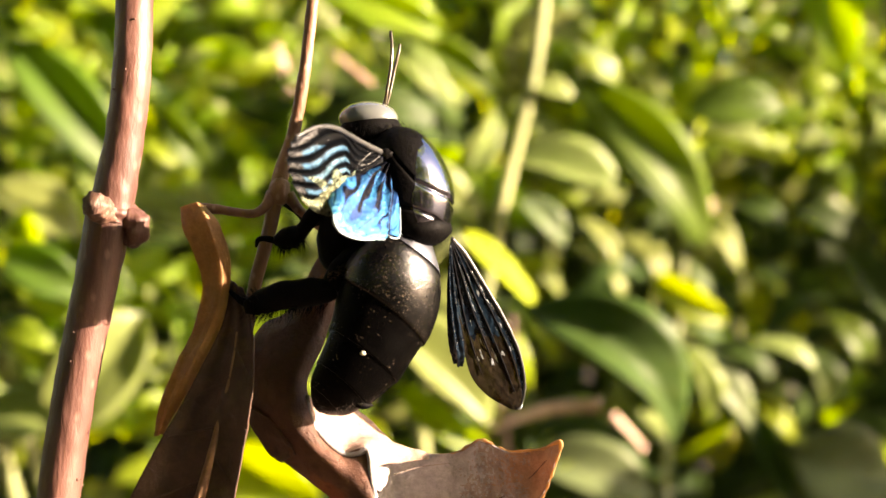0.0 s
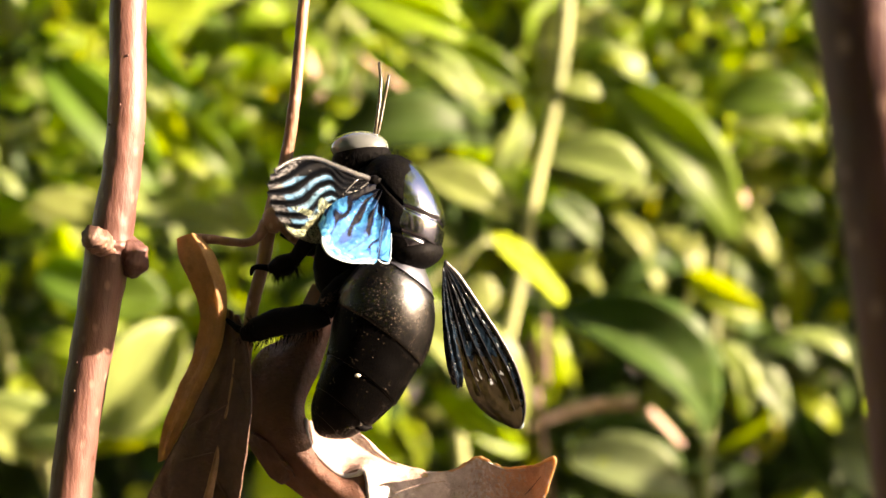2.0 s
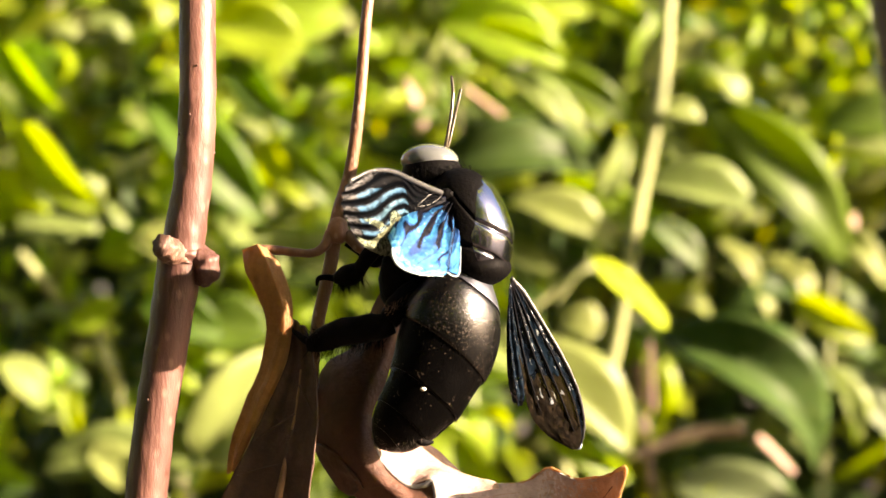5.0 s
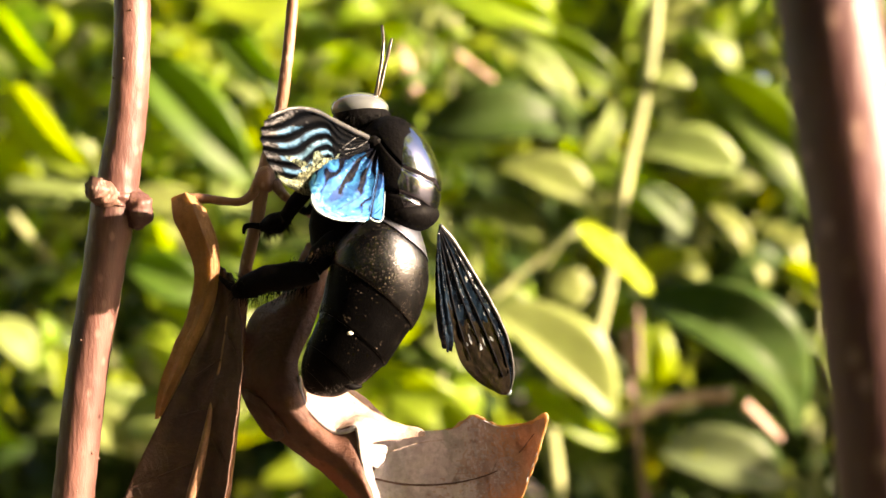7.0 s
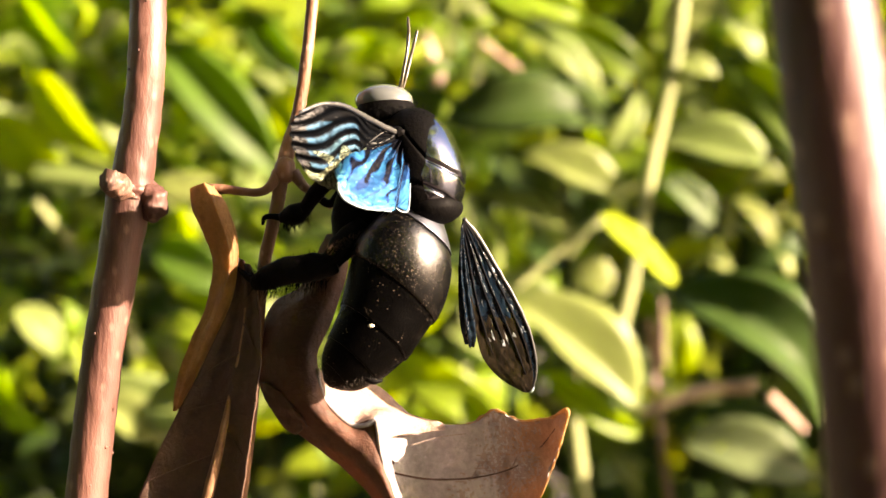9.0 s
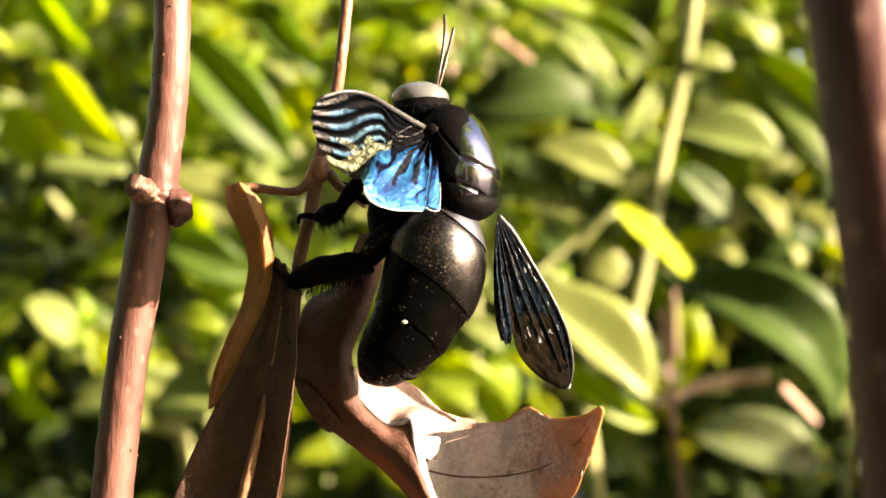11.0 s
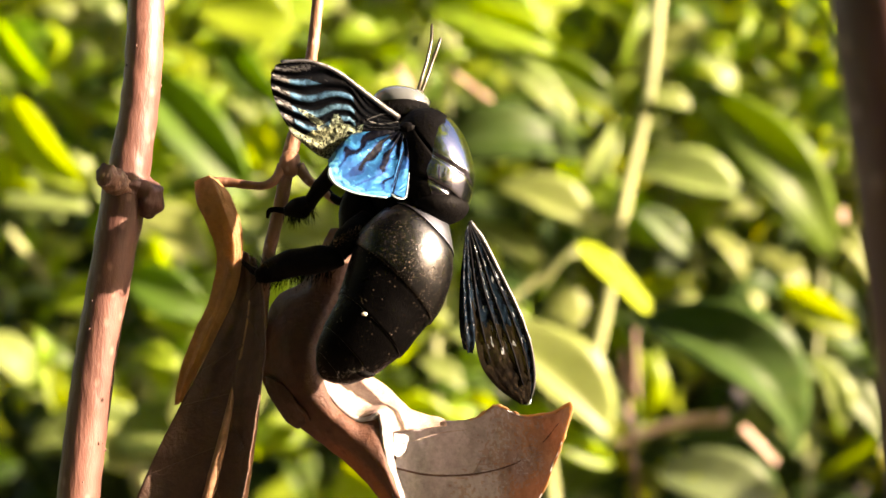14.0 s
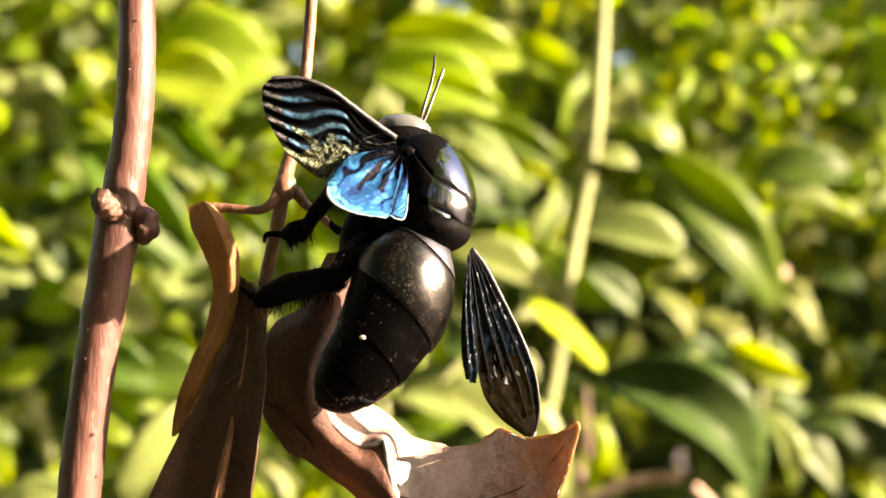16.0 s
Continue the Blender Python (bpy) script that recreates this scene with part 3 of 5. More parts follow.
    part("broad_lobe", sheet([a, b0, b, c, d, e, f, g], 70, 130, 0.18, 0.3, 320, None, base, tissue), (GREY_LEAF, TAWNY_LEAF, ORANGE_LEAF), root, "grey-pink lobe with an orange ragged end")
    part("rolled_rim", tube([(-19.17, -0.01, -15.74), (-18.91, -0.19, -17.25), (-18.09, -0.29, -18.91), (-15.97, -0.44, -20.68), (-14.52, -0.76, -20.61), (-13.74, -0.86, -20.17), (-13.38, -1.12, -21.09), (-13.09, -1.20, -23.10), (-11.68, -1.04, -28.98)], [0.18, 0.2, 0.22, 0.26, 0.28, 0.3, 0.26, 0.24, 0.24], 60, 10, lumps=0.06, grain=900, base=base), GREY_LEAF, root, "pale rolled rim")
    # Thin tan tube added along the edge to stand for its sunlit rim.
    part("lobe_hem", tube([(-8.05, 6.29, -21.19), (-5.92, 6.25, -20.87), (-3.99, 5.38, -19.63), (-2.51, 4.76, -19.90), (-1.24, 4.01, -20.31), (0.39, 3.00, -20.06), (1.73, 2.16, -19.73), (3.18, 0.83, -18.96), (2.66, 1.37, -21.50), (1.93, 2.07, -23.90), (0.66, 3.12, -27.15)], [0.05, 0.08, 0.12, 0.1, 0.1, 0.1, 0.14, 0.2, 0.12, 0.1, 0.08], 90, 8, lumps=0.14, grain=1800, base=base), TAN_LEAF, root, "ragged tan strip for the lobe's sunlit edge")
    part("lobe_vein", tube([(-13.36, 3.80, -25.31), (-10.06, 5.82, -26.19), (-5.92, 6.64, -26.08), (-2.08, 5.10, -24.82), (0.38, 3.50, -22.84), (2.01, 1.89, -20.72)], [0.09, 0.09, 0.08, 0.06, 0.05, 0.03], 40, 8, lumps=0.03, grain=1500, base=base), BROWN_LEAF, root, "dark curved vein")
    for q in (((-5.92, 6.64, -25.98), (-4.29, 6.04, -23.01), (-3.43, 5.15, -21.06)), ((-11.60, 5.24, -23.10), (-9.06, 5.96, -22.33), (-6.45, 6.28, -21.94)), ((-2.08, 5.10, -24.72), (-0.97, 4.14, -22.18), (-0.42, 3.61, -20.66))):
        part("side_vein", tube(q, [0.05, 0.04, 0.02], 14, 8, base=base), TAWNY_LEAF, root)
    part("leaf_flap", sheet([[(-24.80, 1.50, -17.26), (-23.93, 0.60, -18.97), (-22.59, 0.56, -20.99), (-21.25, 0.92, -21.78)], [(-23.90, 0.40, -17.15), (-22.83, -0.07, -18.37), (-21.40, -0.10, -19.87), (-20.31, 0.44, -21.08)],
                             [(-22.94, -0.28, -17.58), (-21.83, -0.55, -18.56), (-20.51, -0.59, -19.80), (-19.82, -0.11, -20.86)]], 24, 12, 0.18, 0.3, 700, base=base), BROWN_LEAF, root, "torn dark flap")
    part("speck", blob((-12.95, 4.16, -24.56), (0.16, 0.2, 0.12), VIEW, 8, 6, base=base), BROWN_LEAF, root)


# ---- the blurred cane close to the camera ----
def build_cane():
    base = (20.47, -59.96, -3.78)
    root = thing("thick_cane", at(base), "smooth thick red-brown cane, half in shade", "cane")
    pts = [(16.92, -60.29, 35.11), (19.07, -60.06, 21.77), (20.98, -59.86, 9.01), (23.07, -59.64, -3.76), (24.64, -59.48, -16.58), (26.21, -59.32, -29.29)]
    x, y, z = pts[-1]
    part("cane_foot", tube([(x, y, z + 8), (x + 4, y + 2, -240.0), (x + 8, y + 4, -440.0), (x + 12, y + 6, -640.0)], [2.78, 3.0, 3.4, 3.8], 60, 24, lumps=0.1, grain=300, base=base), CANE, root)
    part("cane", tube(pts, [2.5, 2.55, 2.6, 2.7, 2.75, 2.8], 60, 24, lumps=0.1, grain=300, base=base), CANE, root)
    return root


# ---- the carpenter bee ----
PIVOT = (-15.42, -0.93, -4.72)


def bristles(start, end, count, length, spread, seed, lean=(0, 0, -1), thick=0.035):
    """A fringe of fine hairs between two places (millimetres)."""
    rnd, bm = random.Random(seed), bmesh.new()
    a, b = Vector(start), Vector(end)
    for _ in range(count):
        p = a.lerp(b, rnd.random()) + Vector([rnd.uniform(-spread, spread) for _ in range(3)])
        d = (Vector(lean) + Vector([rnd.uniform(-0.5, 0.5) for _ in range(3)])).normalized() * length * rnd.uniform(0.6, 1.15)
        s = d.cross(Vector((0.3, 0.9, 0.2))).normalized() * thick
        t = d.cross(s).normalized() * thick
        vs = [bm.verts.new((q - Vector(PIVOT)) * 0.001) for q in (p + s, p - s * 0.5 + t, p - s * 0.5 - t, p + d)]
        for tri in ((0, 1, 3), (1, 2, 3), (2, 0, 3)):
            bm.faces.new([vs[i] for i in tri])
    return bm


def furrow(c):
    """Shapes a unit ball into the back: leaning top, blunt rear, two seams pressed in."""
    line = np.interp(c.x, (-0.3, -0.2, 0.16, 0.5, 0.84, 0.97), (0.6, 0.47, 0.15, 0.05, -0.07, -0.28))
    rear = np.interp(c.x, (-0.4, 0.1, 0.5, 0.9), (-0.22, -0.34, -0.5, -0.86))
    q = c.copy()
    if c.z > -0.3:
        q *= 1 - 0.075 * math.exp(-((c.y - line) / 0.035) ** 2) - 0.05 * math.exp(-((c.y - rear) / 0.05) ** 2) - (0.04 if c.y < rear else 0)
    y = q.y
    if y < 0:
        full = (max(0.0, 1 - abs(y) ** 2.8)) ** (1 / 2.8) / max(0.25, math.sqrt(max(0.0, 1 - y * y)))
        q.x, q.z, q.y = q.x * full, q.z * full, y * 0.86
    else:
        q.y = y * 1.13
        q.x -= 0.26 * y
    return q


def build_bee():
    B = PIVOT
    bee = thing("carpenter_bee", at(PIVOT), "glossy black carpenter bee with blue iridescent wings clinging to a twig", "bee")
    # abdomen: six overlapping plates
    axis = curve_through([(-9.5, -1.38, -1.54), (-9.91, -1.63, -2.96), (-10.56, -1.91, -4.66), (-11.59, -2.24, -6.97), (-12.74, -2.49, -9.48), (-13.74, -2.71, -11.98), (-14.98, -2.76, -13.8), (-16.3, -2.73, -15.32), (-17.27, -2.64, -16.25), (-17.93, -2.63, -16.77)], 121)
    girth = curve_through([[r] for r in (1.7, 2.95, 4.1, 4.68, 4.3, 3.7, 3.15, 2.5, 1.6, 0.4)], 121)[:, 0]
    lean = curve_through([(-0.5, -0.83), (-0.55, -0.8), (-0.6, -0.76), (-0.72, -0.66)], 121)
    cuts = [0, 17, 48, 68, 87, 104, 120]
    for k in range(6):
        i, j = max(0, cuts[k] - 3), cuts[k + 1]
        bm, rings, n = bmesh.new(), [], 22
        for q in range(n + 2):
            f = min(1.0, q / (n - 1))
            p = i + (j - i) * f
            c = Vector([np.interp(p, range(121), axis[:, m]) for m in range(3)])
            r = float(np.interp(p, range(121), girth)) * (1.0 + 0.035 * f ** 3 - (0.035 if k and f < 0.1 else 0.0))
            if q >= n:
                r *= (0.985, 0.93)[q - n]
            side, down = (float(np.interp(p, range(121), lean[:, m])) for m in range(2))
            d = (RIGHT * side + UP * down + NEAR * 0.26).normalized()
            v = d.cross(NEAR).normalized()
            w = v.cross(d).normalized()
            flat_way = (v * -0.5 + w * 0.86).normalized()
            wide = d.cross(flat_way)
            ring = []
            for m in range(72):
                t = 2 * math.pi * m / 72
                x = c + (wide * math.cos(t) + flat_way * math.sin(t) * 0.74) * r * 1.06
                x += (x - c).normalized() * 0.05 * noise.noise(x * 0.6)
                ring.append(bm.verts.new((x - Vector(B)) * 0.001))
            rings.append(ring)
        for r0, r1 in zip(rings, rings[1:]):
            for m in range(72):
                bm.faces.new((r0[m], r0[(m + 1) % 72], r1[(m + 1) % 72], r1[m]))
        bm.faces.new(rings[0][::-1])
        bm.faces.new(rings[-1])
        part("tergite", bm, (BLACK_SHEEN, BLACK_GRANULAR)[k] if k < 2 else BLACK_DUSTY, bee, ("glossy black plate", "granular shining black plate")[k] if k < 2 else "black plate dusted with pollen specks")
    part("tail_hair", bristles((-17.86, -2.27, -15.89), (-16.91, -2.66, -16.75), 90, 0.9, 0.5, 7, (-0.35, 0.1, -0.6), 0.012), BROWN_HAIR, bee)
    part("tail_hair", bristles((-18.12, -3.30, -14.22), (-16.91, -3.16, -16.70), 170, 0.6, 0.5, 8, (-0.8, 0.0, -0.3), 0.009), PALE_HAIR, bee, "pale tail hairs")
    part("tail_hair", bristles((-16.05, -3.66, -16.64), (-13.59, -3.35, -15.92), 70, 0.4, 0.3, 9, (0.1, -0.2, -0.9), 0.009), PALE_HAIR, bee, "pale tail hairs")
    part("sting_tip", tube([(-14.94, -2.91, -15.68), (-13.81, -2.98, -16.36), (-12.95, -2.67, -16.36)], [0.5, 0.35, 0.12], 10, 10, base=B), BLACK_HAIR, bee)
    # thorax
    dome = blob((-9.96, -1.24, 1.97), (3.78, 5.0, 3.9), VIEW, 160, 120, 0.05, 500, B, shape=furrow)
    for face in dome.faces:
        c = (face.calc_center_median() * 1000 + Vector(B) - Vector((-9.96, -1.24, 1.97)))
        side, up = c.dot(RIGHT) / 3.78, c.dot(UP) / 5.0
        face.material_index = 1 if up < -0.5 or side < 0.0 + 0.3 * max(0, up) ** 2 - 0.25 * min(0, up) + 0.1 * noise.noise(c * 0.8) else 0
    part("scutum", dome, (BLACK, BLACK_HAIR), bee, "glossy black dome with a curved furrow and furry flank")
    part("thorax_rear", blob((-9.25, -1.35, -1.05), (2.8, 1.75, 3.2), VIEW, 40, 28, 0.2, 700, B), BLACK_HAIR, bee)
    part("thorax_side", blob((-12.60, -0.96, 1.61), (3.1, 5.2, 3.2), VIEW, 32, 20, 0.25, 700, B), BLACK_HAIR, bee, "hairy black flank")
    part("fur_hairs", bristles((-10.95, -2.76, 7.53), (-8.82, -2.09, 6.53), 260, 0.35, 0.7, 21, (0.2, -0.5, 0.5), 0.018), BLACK_HAIR, bee)
    part("fur_hairs", bristles((-10.32, -4.31, -0.96), (-6.82, -2.47, -2.14), 160, 0.4, 0.6, 22, (0.2, -0.5, -0.6), 0.018), BLACK_HAIR, bee)
    part("coxa", blob((-15.92, -0.58, -2.19), (2.4, 3.4, 2.2), VIEW, 24, 16, 0.25, 800, B), BLACK_HAIR, bee)
    part("wing_base", blob((-11.85, -4.2, 5.2), (0.65, 0.5, 0.5), VIEW, 40, 30, 0.35, 2600, B), BLACK_HAIR, bee, "knobbly dark wing base")
    # head
    head = part("head", blob((-13.73, 0.53, 7.22), (2.7, 2.15, 2.4), VIEW, 32, 20, 0.12, 900, B), BLACK_HAIR, bee)
    part("eye", blob((-13.98, 0.70, 8.41), (2.62, 1.5, 2.3), VIEW, 36, 24, base=B), EYE, head, "large pale grey eye")
    part("brow_hair", bristles((-14.75, -1.82, 7.05), (-10.86, -1.34, 7.29), 260, 0.5, 0.5, 3, (0.1, -0.3, 0.8), 0.022), BLACK_HAIR, head)
    part("antenna", tube([(-12.61, 1.07, 9.51), (-12.42, 1.10, 10.64), (-12.15, 1.54, 12.73), (-12.08, 1.96, 14.58), (-12.26, 2.35, 16.17)], [0.19, 0.17, 0.16, 0.16, 0.13], 30, 10, lumps=0.02, grain=3000, base=B), HORN, head)
    part("antenna", tube([(-12.54, 1.89, 9.59), (-12.27, 2.13, 10.74), (-11.95, 2.58, 12.59), (-11.68, 2.81, 13.90), (-11.47, 3.05, 15.07)], [0.19, 0.17, 0.16, 0.16, 0.13], 30, 10, lumps=0.02, grain=3000, base=B), HORN, head)
    # legs
    hind = part("hind_leg", tube([(-15.00, -1.88, -2.95), (-16.25, -3.25, -4.62), (-17.29, -3.78, -5.97)], [1.0, 1.2, 0.95], 14, 16, lumps=0.15, grain=900, base=B), BLACK_HAIR, bee)
    part("tibia", tube([(-16.89, -3.73, -6.11), (-18.41, -3.72, -6.58), (-21.01, -3.44, -6.97), (-23.18, -2.91, -7.71), (-24.62, -2.48, -8.14)], [0.9, 1.2, 1.3, 1.05, 0.6], 24, 18, 0.7, lumps=0.2, grain=900, base=B), BLACK_HAIR, hind)
    part("tarsus", tube([(-24.42, -2.46, -7.93), (-25.23, -2.15, -7.60), (-25.84, -1.82, -7.16), (-26.35, -1.48, -6.76)], [0.42, 0.3, 0.22, 0.14], 14, 10, lumps=0.08, grain=1500, base=B), BLACK_HAIR, hind)
    part("tibia_fringe", bristles((-24.17, -3.03, -8.12), (-17.95, -3.47, -7.23), 260, 1.7, 0.55, 11, (-0.25, 0, -1)), BLACK_HAIR, hind)
    part("tibia_fringe", bristles((-24.18, -3.03, -7.56), (-17.47, -3.40, -5.93), 200, 1.2, 0.5, 12, (-0.5, 0, 0.6)), BLACK_HAIR, hind)
    part("femur_pile", bristles((-17.37, -4.40, -5.32), (-14.94, -3.49, -3.81), 260, 0.7, 0.3, 13, (0.3, -0.6, 0.3)), BROWN_HAIR, hind, "brown sunlit pile")
    mid = part("middle_leg", tube([(-17.49, -1.16, 1.94), (-18.73, -1.32, 0.56), (-19.92, -1.27, -0.92), (-20.55, -1.15, -1.83)], [0.85, 0.8, 0.65, 0.7], 16, 14, lumps=0.12, grain=900, base=B), BLACK_HAIR, bee)
    part("basitarsus", tube([(-20.36, -1.13, -1.52), (-21.35, -1.05, -2.04), (-22.55, -1.00, -2.45)], [0.75, 0.95, 0.45], 12, 14, lumps=0.2, grain=900, base=B), BLACK_HAIR, mid)
    part("tarsus", tube([(-22.35, -0.97, -2.35), (-23.41, -1.10, -2.21), (-23.97, -1.17, -2.37), (-24.16, -1.00, -2.98)], [0.34, 0.26, 0.24, 0.12], 14, 10, base=B), BLACK_HAIR, mid)
    part("basitarsus_fringe", bristles((-22.36, -1.18, -2.51), (-20.26, -1.32, -1.98), 220, 1.3, 0.55, 15, (0.1, 0, -1)), BLACK_HAIR, mid)
    part("front_leg", tube([(-17.37, 1.37, 1.16), (-18.68, 1.70, -0.74), (-19.64, 1.79, -0.54), (-20.62, 1.87, 0.28), (-21.71, 1.53, 0.89)], [0.5, 0.42, 0.36, 0.3, 0.2], 18, 10, lumps=0.08, grain=900, base=B), BLACK_HAIR, bee)
    # specks of dust on the abdomen
    part("pollen_grain", blob((-13.32, -6.73, -11.47), (0.27, 0.17, 0.15), VIEW, 10, 8, 0.08, 3000, B), GRAIN, bee, "pale pollen grain")
    # wings on the near side, each hinged on the flank
    wr = (-12.04, -4.51, 4.88)

    def chevron(u, v):
        bend = math.exp(-((u - 0.5) / (0.13 if u < 0.5 else 0.34)) ** 2)
        return 6.2 * (v + 0.26 * bend + 0.012 * math.sin(17 * u + 5 * v))

    def fore(u, v):
        """Corrugation that runs along the wing and bends half-way out."""
        return (0.13 * math.sin(2 * math.pi * chevron(u, v)) * min(1, max(0.12, 2.2 * u - 0.5))
                + 0.09 * noise.noise(Vector((u * 22, v * 18, 2))) * (v > 0.55))
    lead = [(-12.15, -5.62, 5.45), (-13.22, -7.43, 5.95), (-14.39, -9.53, 6.61), (-15.59, -11.75, 7.24), (-17.03, -13.90, 7.25), (-18.60, -15.64, 6.43)]
    w2 = [(-12.17, -5.48, 5.21), (-13.36, -7.17, 5.34), (-14.49, -8.93, 5.61), (-15.61, -10.61, 5.73), (-17.03, -12.53, 5.55), (-19.14, -15.69, 5.46)]
    w3 = [(-12.15, -5.32, 5.03), (-13.53, -6.97, 4.73), (-14.64, -8.36, 4.54), (-15.67, -9.54, 4.18), (-16.98, -11.12, 3.80), (-19.29, -14.82, 4.14)]
    w4 = [(-12.13, -5.14, 4.79), (-13.71, -6.78, 4.11), (-14.79, -7.82, 3.51), (-15.73, -8.43, 2.57), (-16.92, -9.73, 2.07), (-19.00, -13.19, 2.66)]
    trail = [(-12.15, -5.00, 4.56), (-13.85, -6.52, 3.49), (-14.89, -7.22, 2.48), (-15.75, -7.30, 0.97), (-16.90, -8.36, 0.26), (-18.35, -11.12, 1.20)]

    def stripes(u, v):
        """Which film shows: 0 teal crest, 1 black, 2 gold speckled sheen, 3 dull grey, 4 dim teal slope."""
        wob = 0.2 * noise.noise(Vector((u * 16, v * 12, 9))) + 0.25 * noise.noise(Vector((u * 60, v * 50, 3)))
        # Sheen painted along the corrugation: bright on crests, dimmer on slopes.
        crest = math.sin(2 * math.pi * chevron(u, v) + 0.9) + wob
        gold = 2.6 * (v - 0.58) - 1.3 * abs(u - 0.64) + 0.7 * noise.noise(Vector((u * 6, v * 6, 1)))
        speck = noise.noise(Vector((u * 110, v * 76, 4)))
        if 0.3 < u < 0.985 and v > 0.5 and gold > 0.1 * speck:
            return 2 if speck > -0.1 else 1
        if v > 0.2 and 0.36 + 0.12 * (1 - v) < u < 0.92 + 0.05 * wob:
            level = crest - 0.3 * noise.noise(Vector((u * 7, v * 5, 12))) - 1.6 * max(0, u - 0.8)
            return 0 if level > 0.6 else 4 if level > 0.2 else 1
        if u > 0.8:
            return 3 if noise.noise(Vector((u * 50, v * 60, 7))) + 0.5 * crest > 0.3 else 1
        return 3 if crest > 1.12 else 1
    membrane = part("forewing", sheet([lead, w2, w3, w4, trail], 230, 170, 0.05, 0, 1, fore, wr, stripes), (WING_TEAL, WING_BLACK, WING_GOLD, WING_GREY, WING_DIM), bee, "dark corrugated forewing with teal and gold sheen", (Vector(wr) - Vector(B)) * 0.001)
    part("leading_vein", tube(lead, [0.24, 0.24, 0.22, 0.2, 0.16, 0.1], 40, 10, lumps=0.06, grain=1500, base=wr), VEIN_GREY, membrane, "greyish leading vein")
    part("cell_vein", tube([(-12.16, -5.54, 5.30), (-12.88, -6.55, 5.38), (-13.73, -7.23, 4.71), (-14.00, -7.35, 4.36), (-13.12, -6.24, 4.48), (-12.18, -5.43, 5.12)], [0.06] * 6, 40, 8, lumps=0.03, grain=3000, base=wr), VEIN_GREY, membrane)

    def hindfold(u, v):
        return 0.2 * math.sin(2 * math.pi * 4.5 * v) * max(0, 1 - 1.15 * u) + 0.1 * math.sin(9 * u + 5 * v) * (1 - u) + 0.05 * noise.noise(Vector((u * 16, v * 16, 6)))
    rays = [[(-12.25, -4.40, 4.84), (-14.03, -5.61, 4.71), (-15.47, -7.36, 3.83), (-16.52, -9.53, 1.27)],
            [(-12.07, -4.90, 4.56), (-13.46, -6.51, 3.78), (-14.88, -8.33, 2.72), (-16.01, -10.55, 0.29)],
            [(-11.93, -4.83, 4.42), (-13.05, -6.57, 2.81), (-14.16, -8.39, 1.09), (-15.45, -10.62, -1.03)],
            [(-11.70, -4.67, 4.33), (-12.40, -6.27, 2.15), (-13.01, -7.73, 0.15), (-13.77, -9.33, -1.76)],
            [(-11.53, -4.53, 4.29), (-11.70, -5.74, 1.88), (-11.82, -6.68, -0.00), (-11.89, -7.58, -1.81)],
            [(-11.35, -4.41, 4.20), (-11.24, -4.96, 2.70), (-11.58, -6.86, -0.88), (-11.67, -7.20, -1.46)],
            [(-11.21, -4.32, 4.11), (-10.86, -4.87, 2.11), (-10.72, -5.61, 0.13), (-10.76, -6.48, -1.74)]]

    def bands(u, v):
        """0 bright blue, 1 black fold, 2 pale cyan fleck, 3 deep blue slope."""
        wob = noise.noise(Vector((u * 6, v * 7, 2)))
        fleck = noise.noise(Vector((u * 34, v * 30, 3)))
        if v > 0.83:
            return 1 if u < 0.38 or abs(v - 0.85) < 0.014 else 3 if u < 0.5 + 0.1 * wob else 0
        if u > 0.95 - 0.08 * (1 - v):
            return 2 if fleck > -0.1 else 0
        reach = np.interp(v, (0, 0.3, 0.5, 0.7, 0.83), (0.9, 0.78, 0.6, 0.66, 0.8)) + 0.2 * wob
        fold = math.sin(2 * math.pi * (6.3 * v + 0.5 * wob + 0.35 * math.sin(5 * u + 4 * v)) + 2.2 * u)
        level = fold + 1.6 * (reach - u) - 0.5
        if u < 0.12 or level > 0.38:
            return 1
        if level > -0.02 or (u < 0.34 and fleck < 0.1):
            return 3
        return 2 if u > 0.42 and fleck > 0.5 else 0
    hw = part("hindwing", sheet(rays, 110, 110, 0.05, 0, 1, hindfold, wr, bands), (WING_BLUE, WING_DEEP, WING_CYAN, WING_NAVY), bee, "bright metallic blue hindwing", (Vector(wr) - Vector(B)) * 0.001)
    part("wing_edge", tube([(-16.01, -10.53, 0.34), (-15.87, -10.74, -0.42), (-15.36, -10.58, -1.13), (-14.51, -9.98, -1.58), (-13.60, -9.19, -1.80), (-11.93, -7.63, -1.86)], [0.1, 0.14, 0.1, 0.07, 0.06, 0.03], 40, 8, lumps=0.05, grain=3000, base=wr), PALE_EDGE, hw, "pale hem")
    part("wing_edge", tube([(-11.66, -7.22, -1.51), (-11.26, -6.97, -1.80), (-10.75, -6.50, -1.78), (-10.63, -6.06, -1.05), (-10.67, -5.30, 0.73)], [0.04, 0.06, 0.06, 0.05, 0.03], 30, 8, base=wr), PALE_EDGE, hw, "pale hem")
    # wings on the far side
    fr = (-6.56, 0.1, -2.2)
    le = [(-6.53, 0.4, -2.0), (-5.34, 1.19, -3.51), (-3.61, 2.04, -6.35), (-1.91, 2.89, -9.32), (-0.62, 3.69, -12.32), (-0.13, 4.38, -15.2), (-0.42, 4.99, -17.27)]
    m1 = [(-6.56, 0.19, -2.2), (-5.56, 0.99, -4.12), (-4.3, 1.82, -7.17), (-2.91, 2.66, -10.25), (-1.73, 3.48, -13.1), (-0.84, 4.26, -15.72), (-0.57, 4.97, -17.48)]
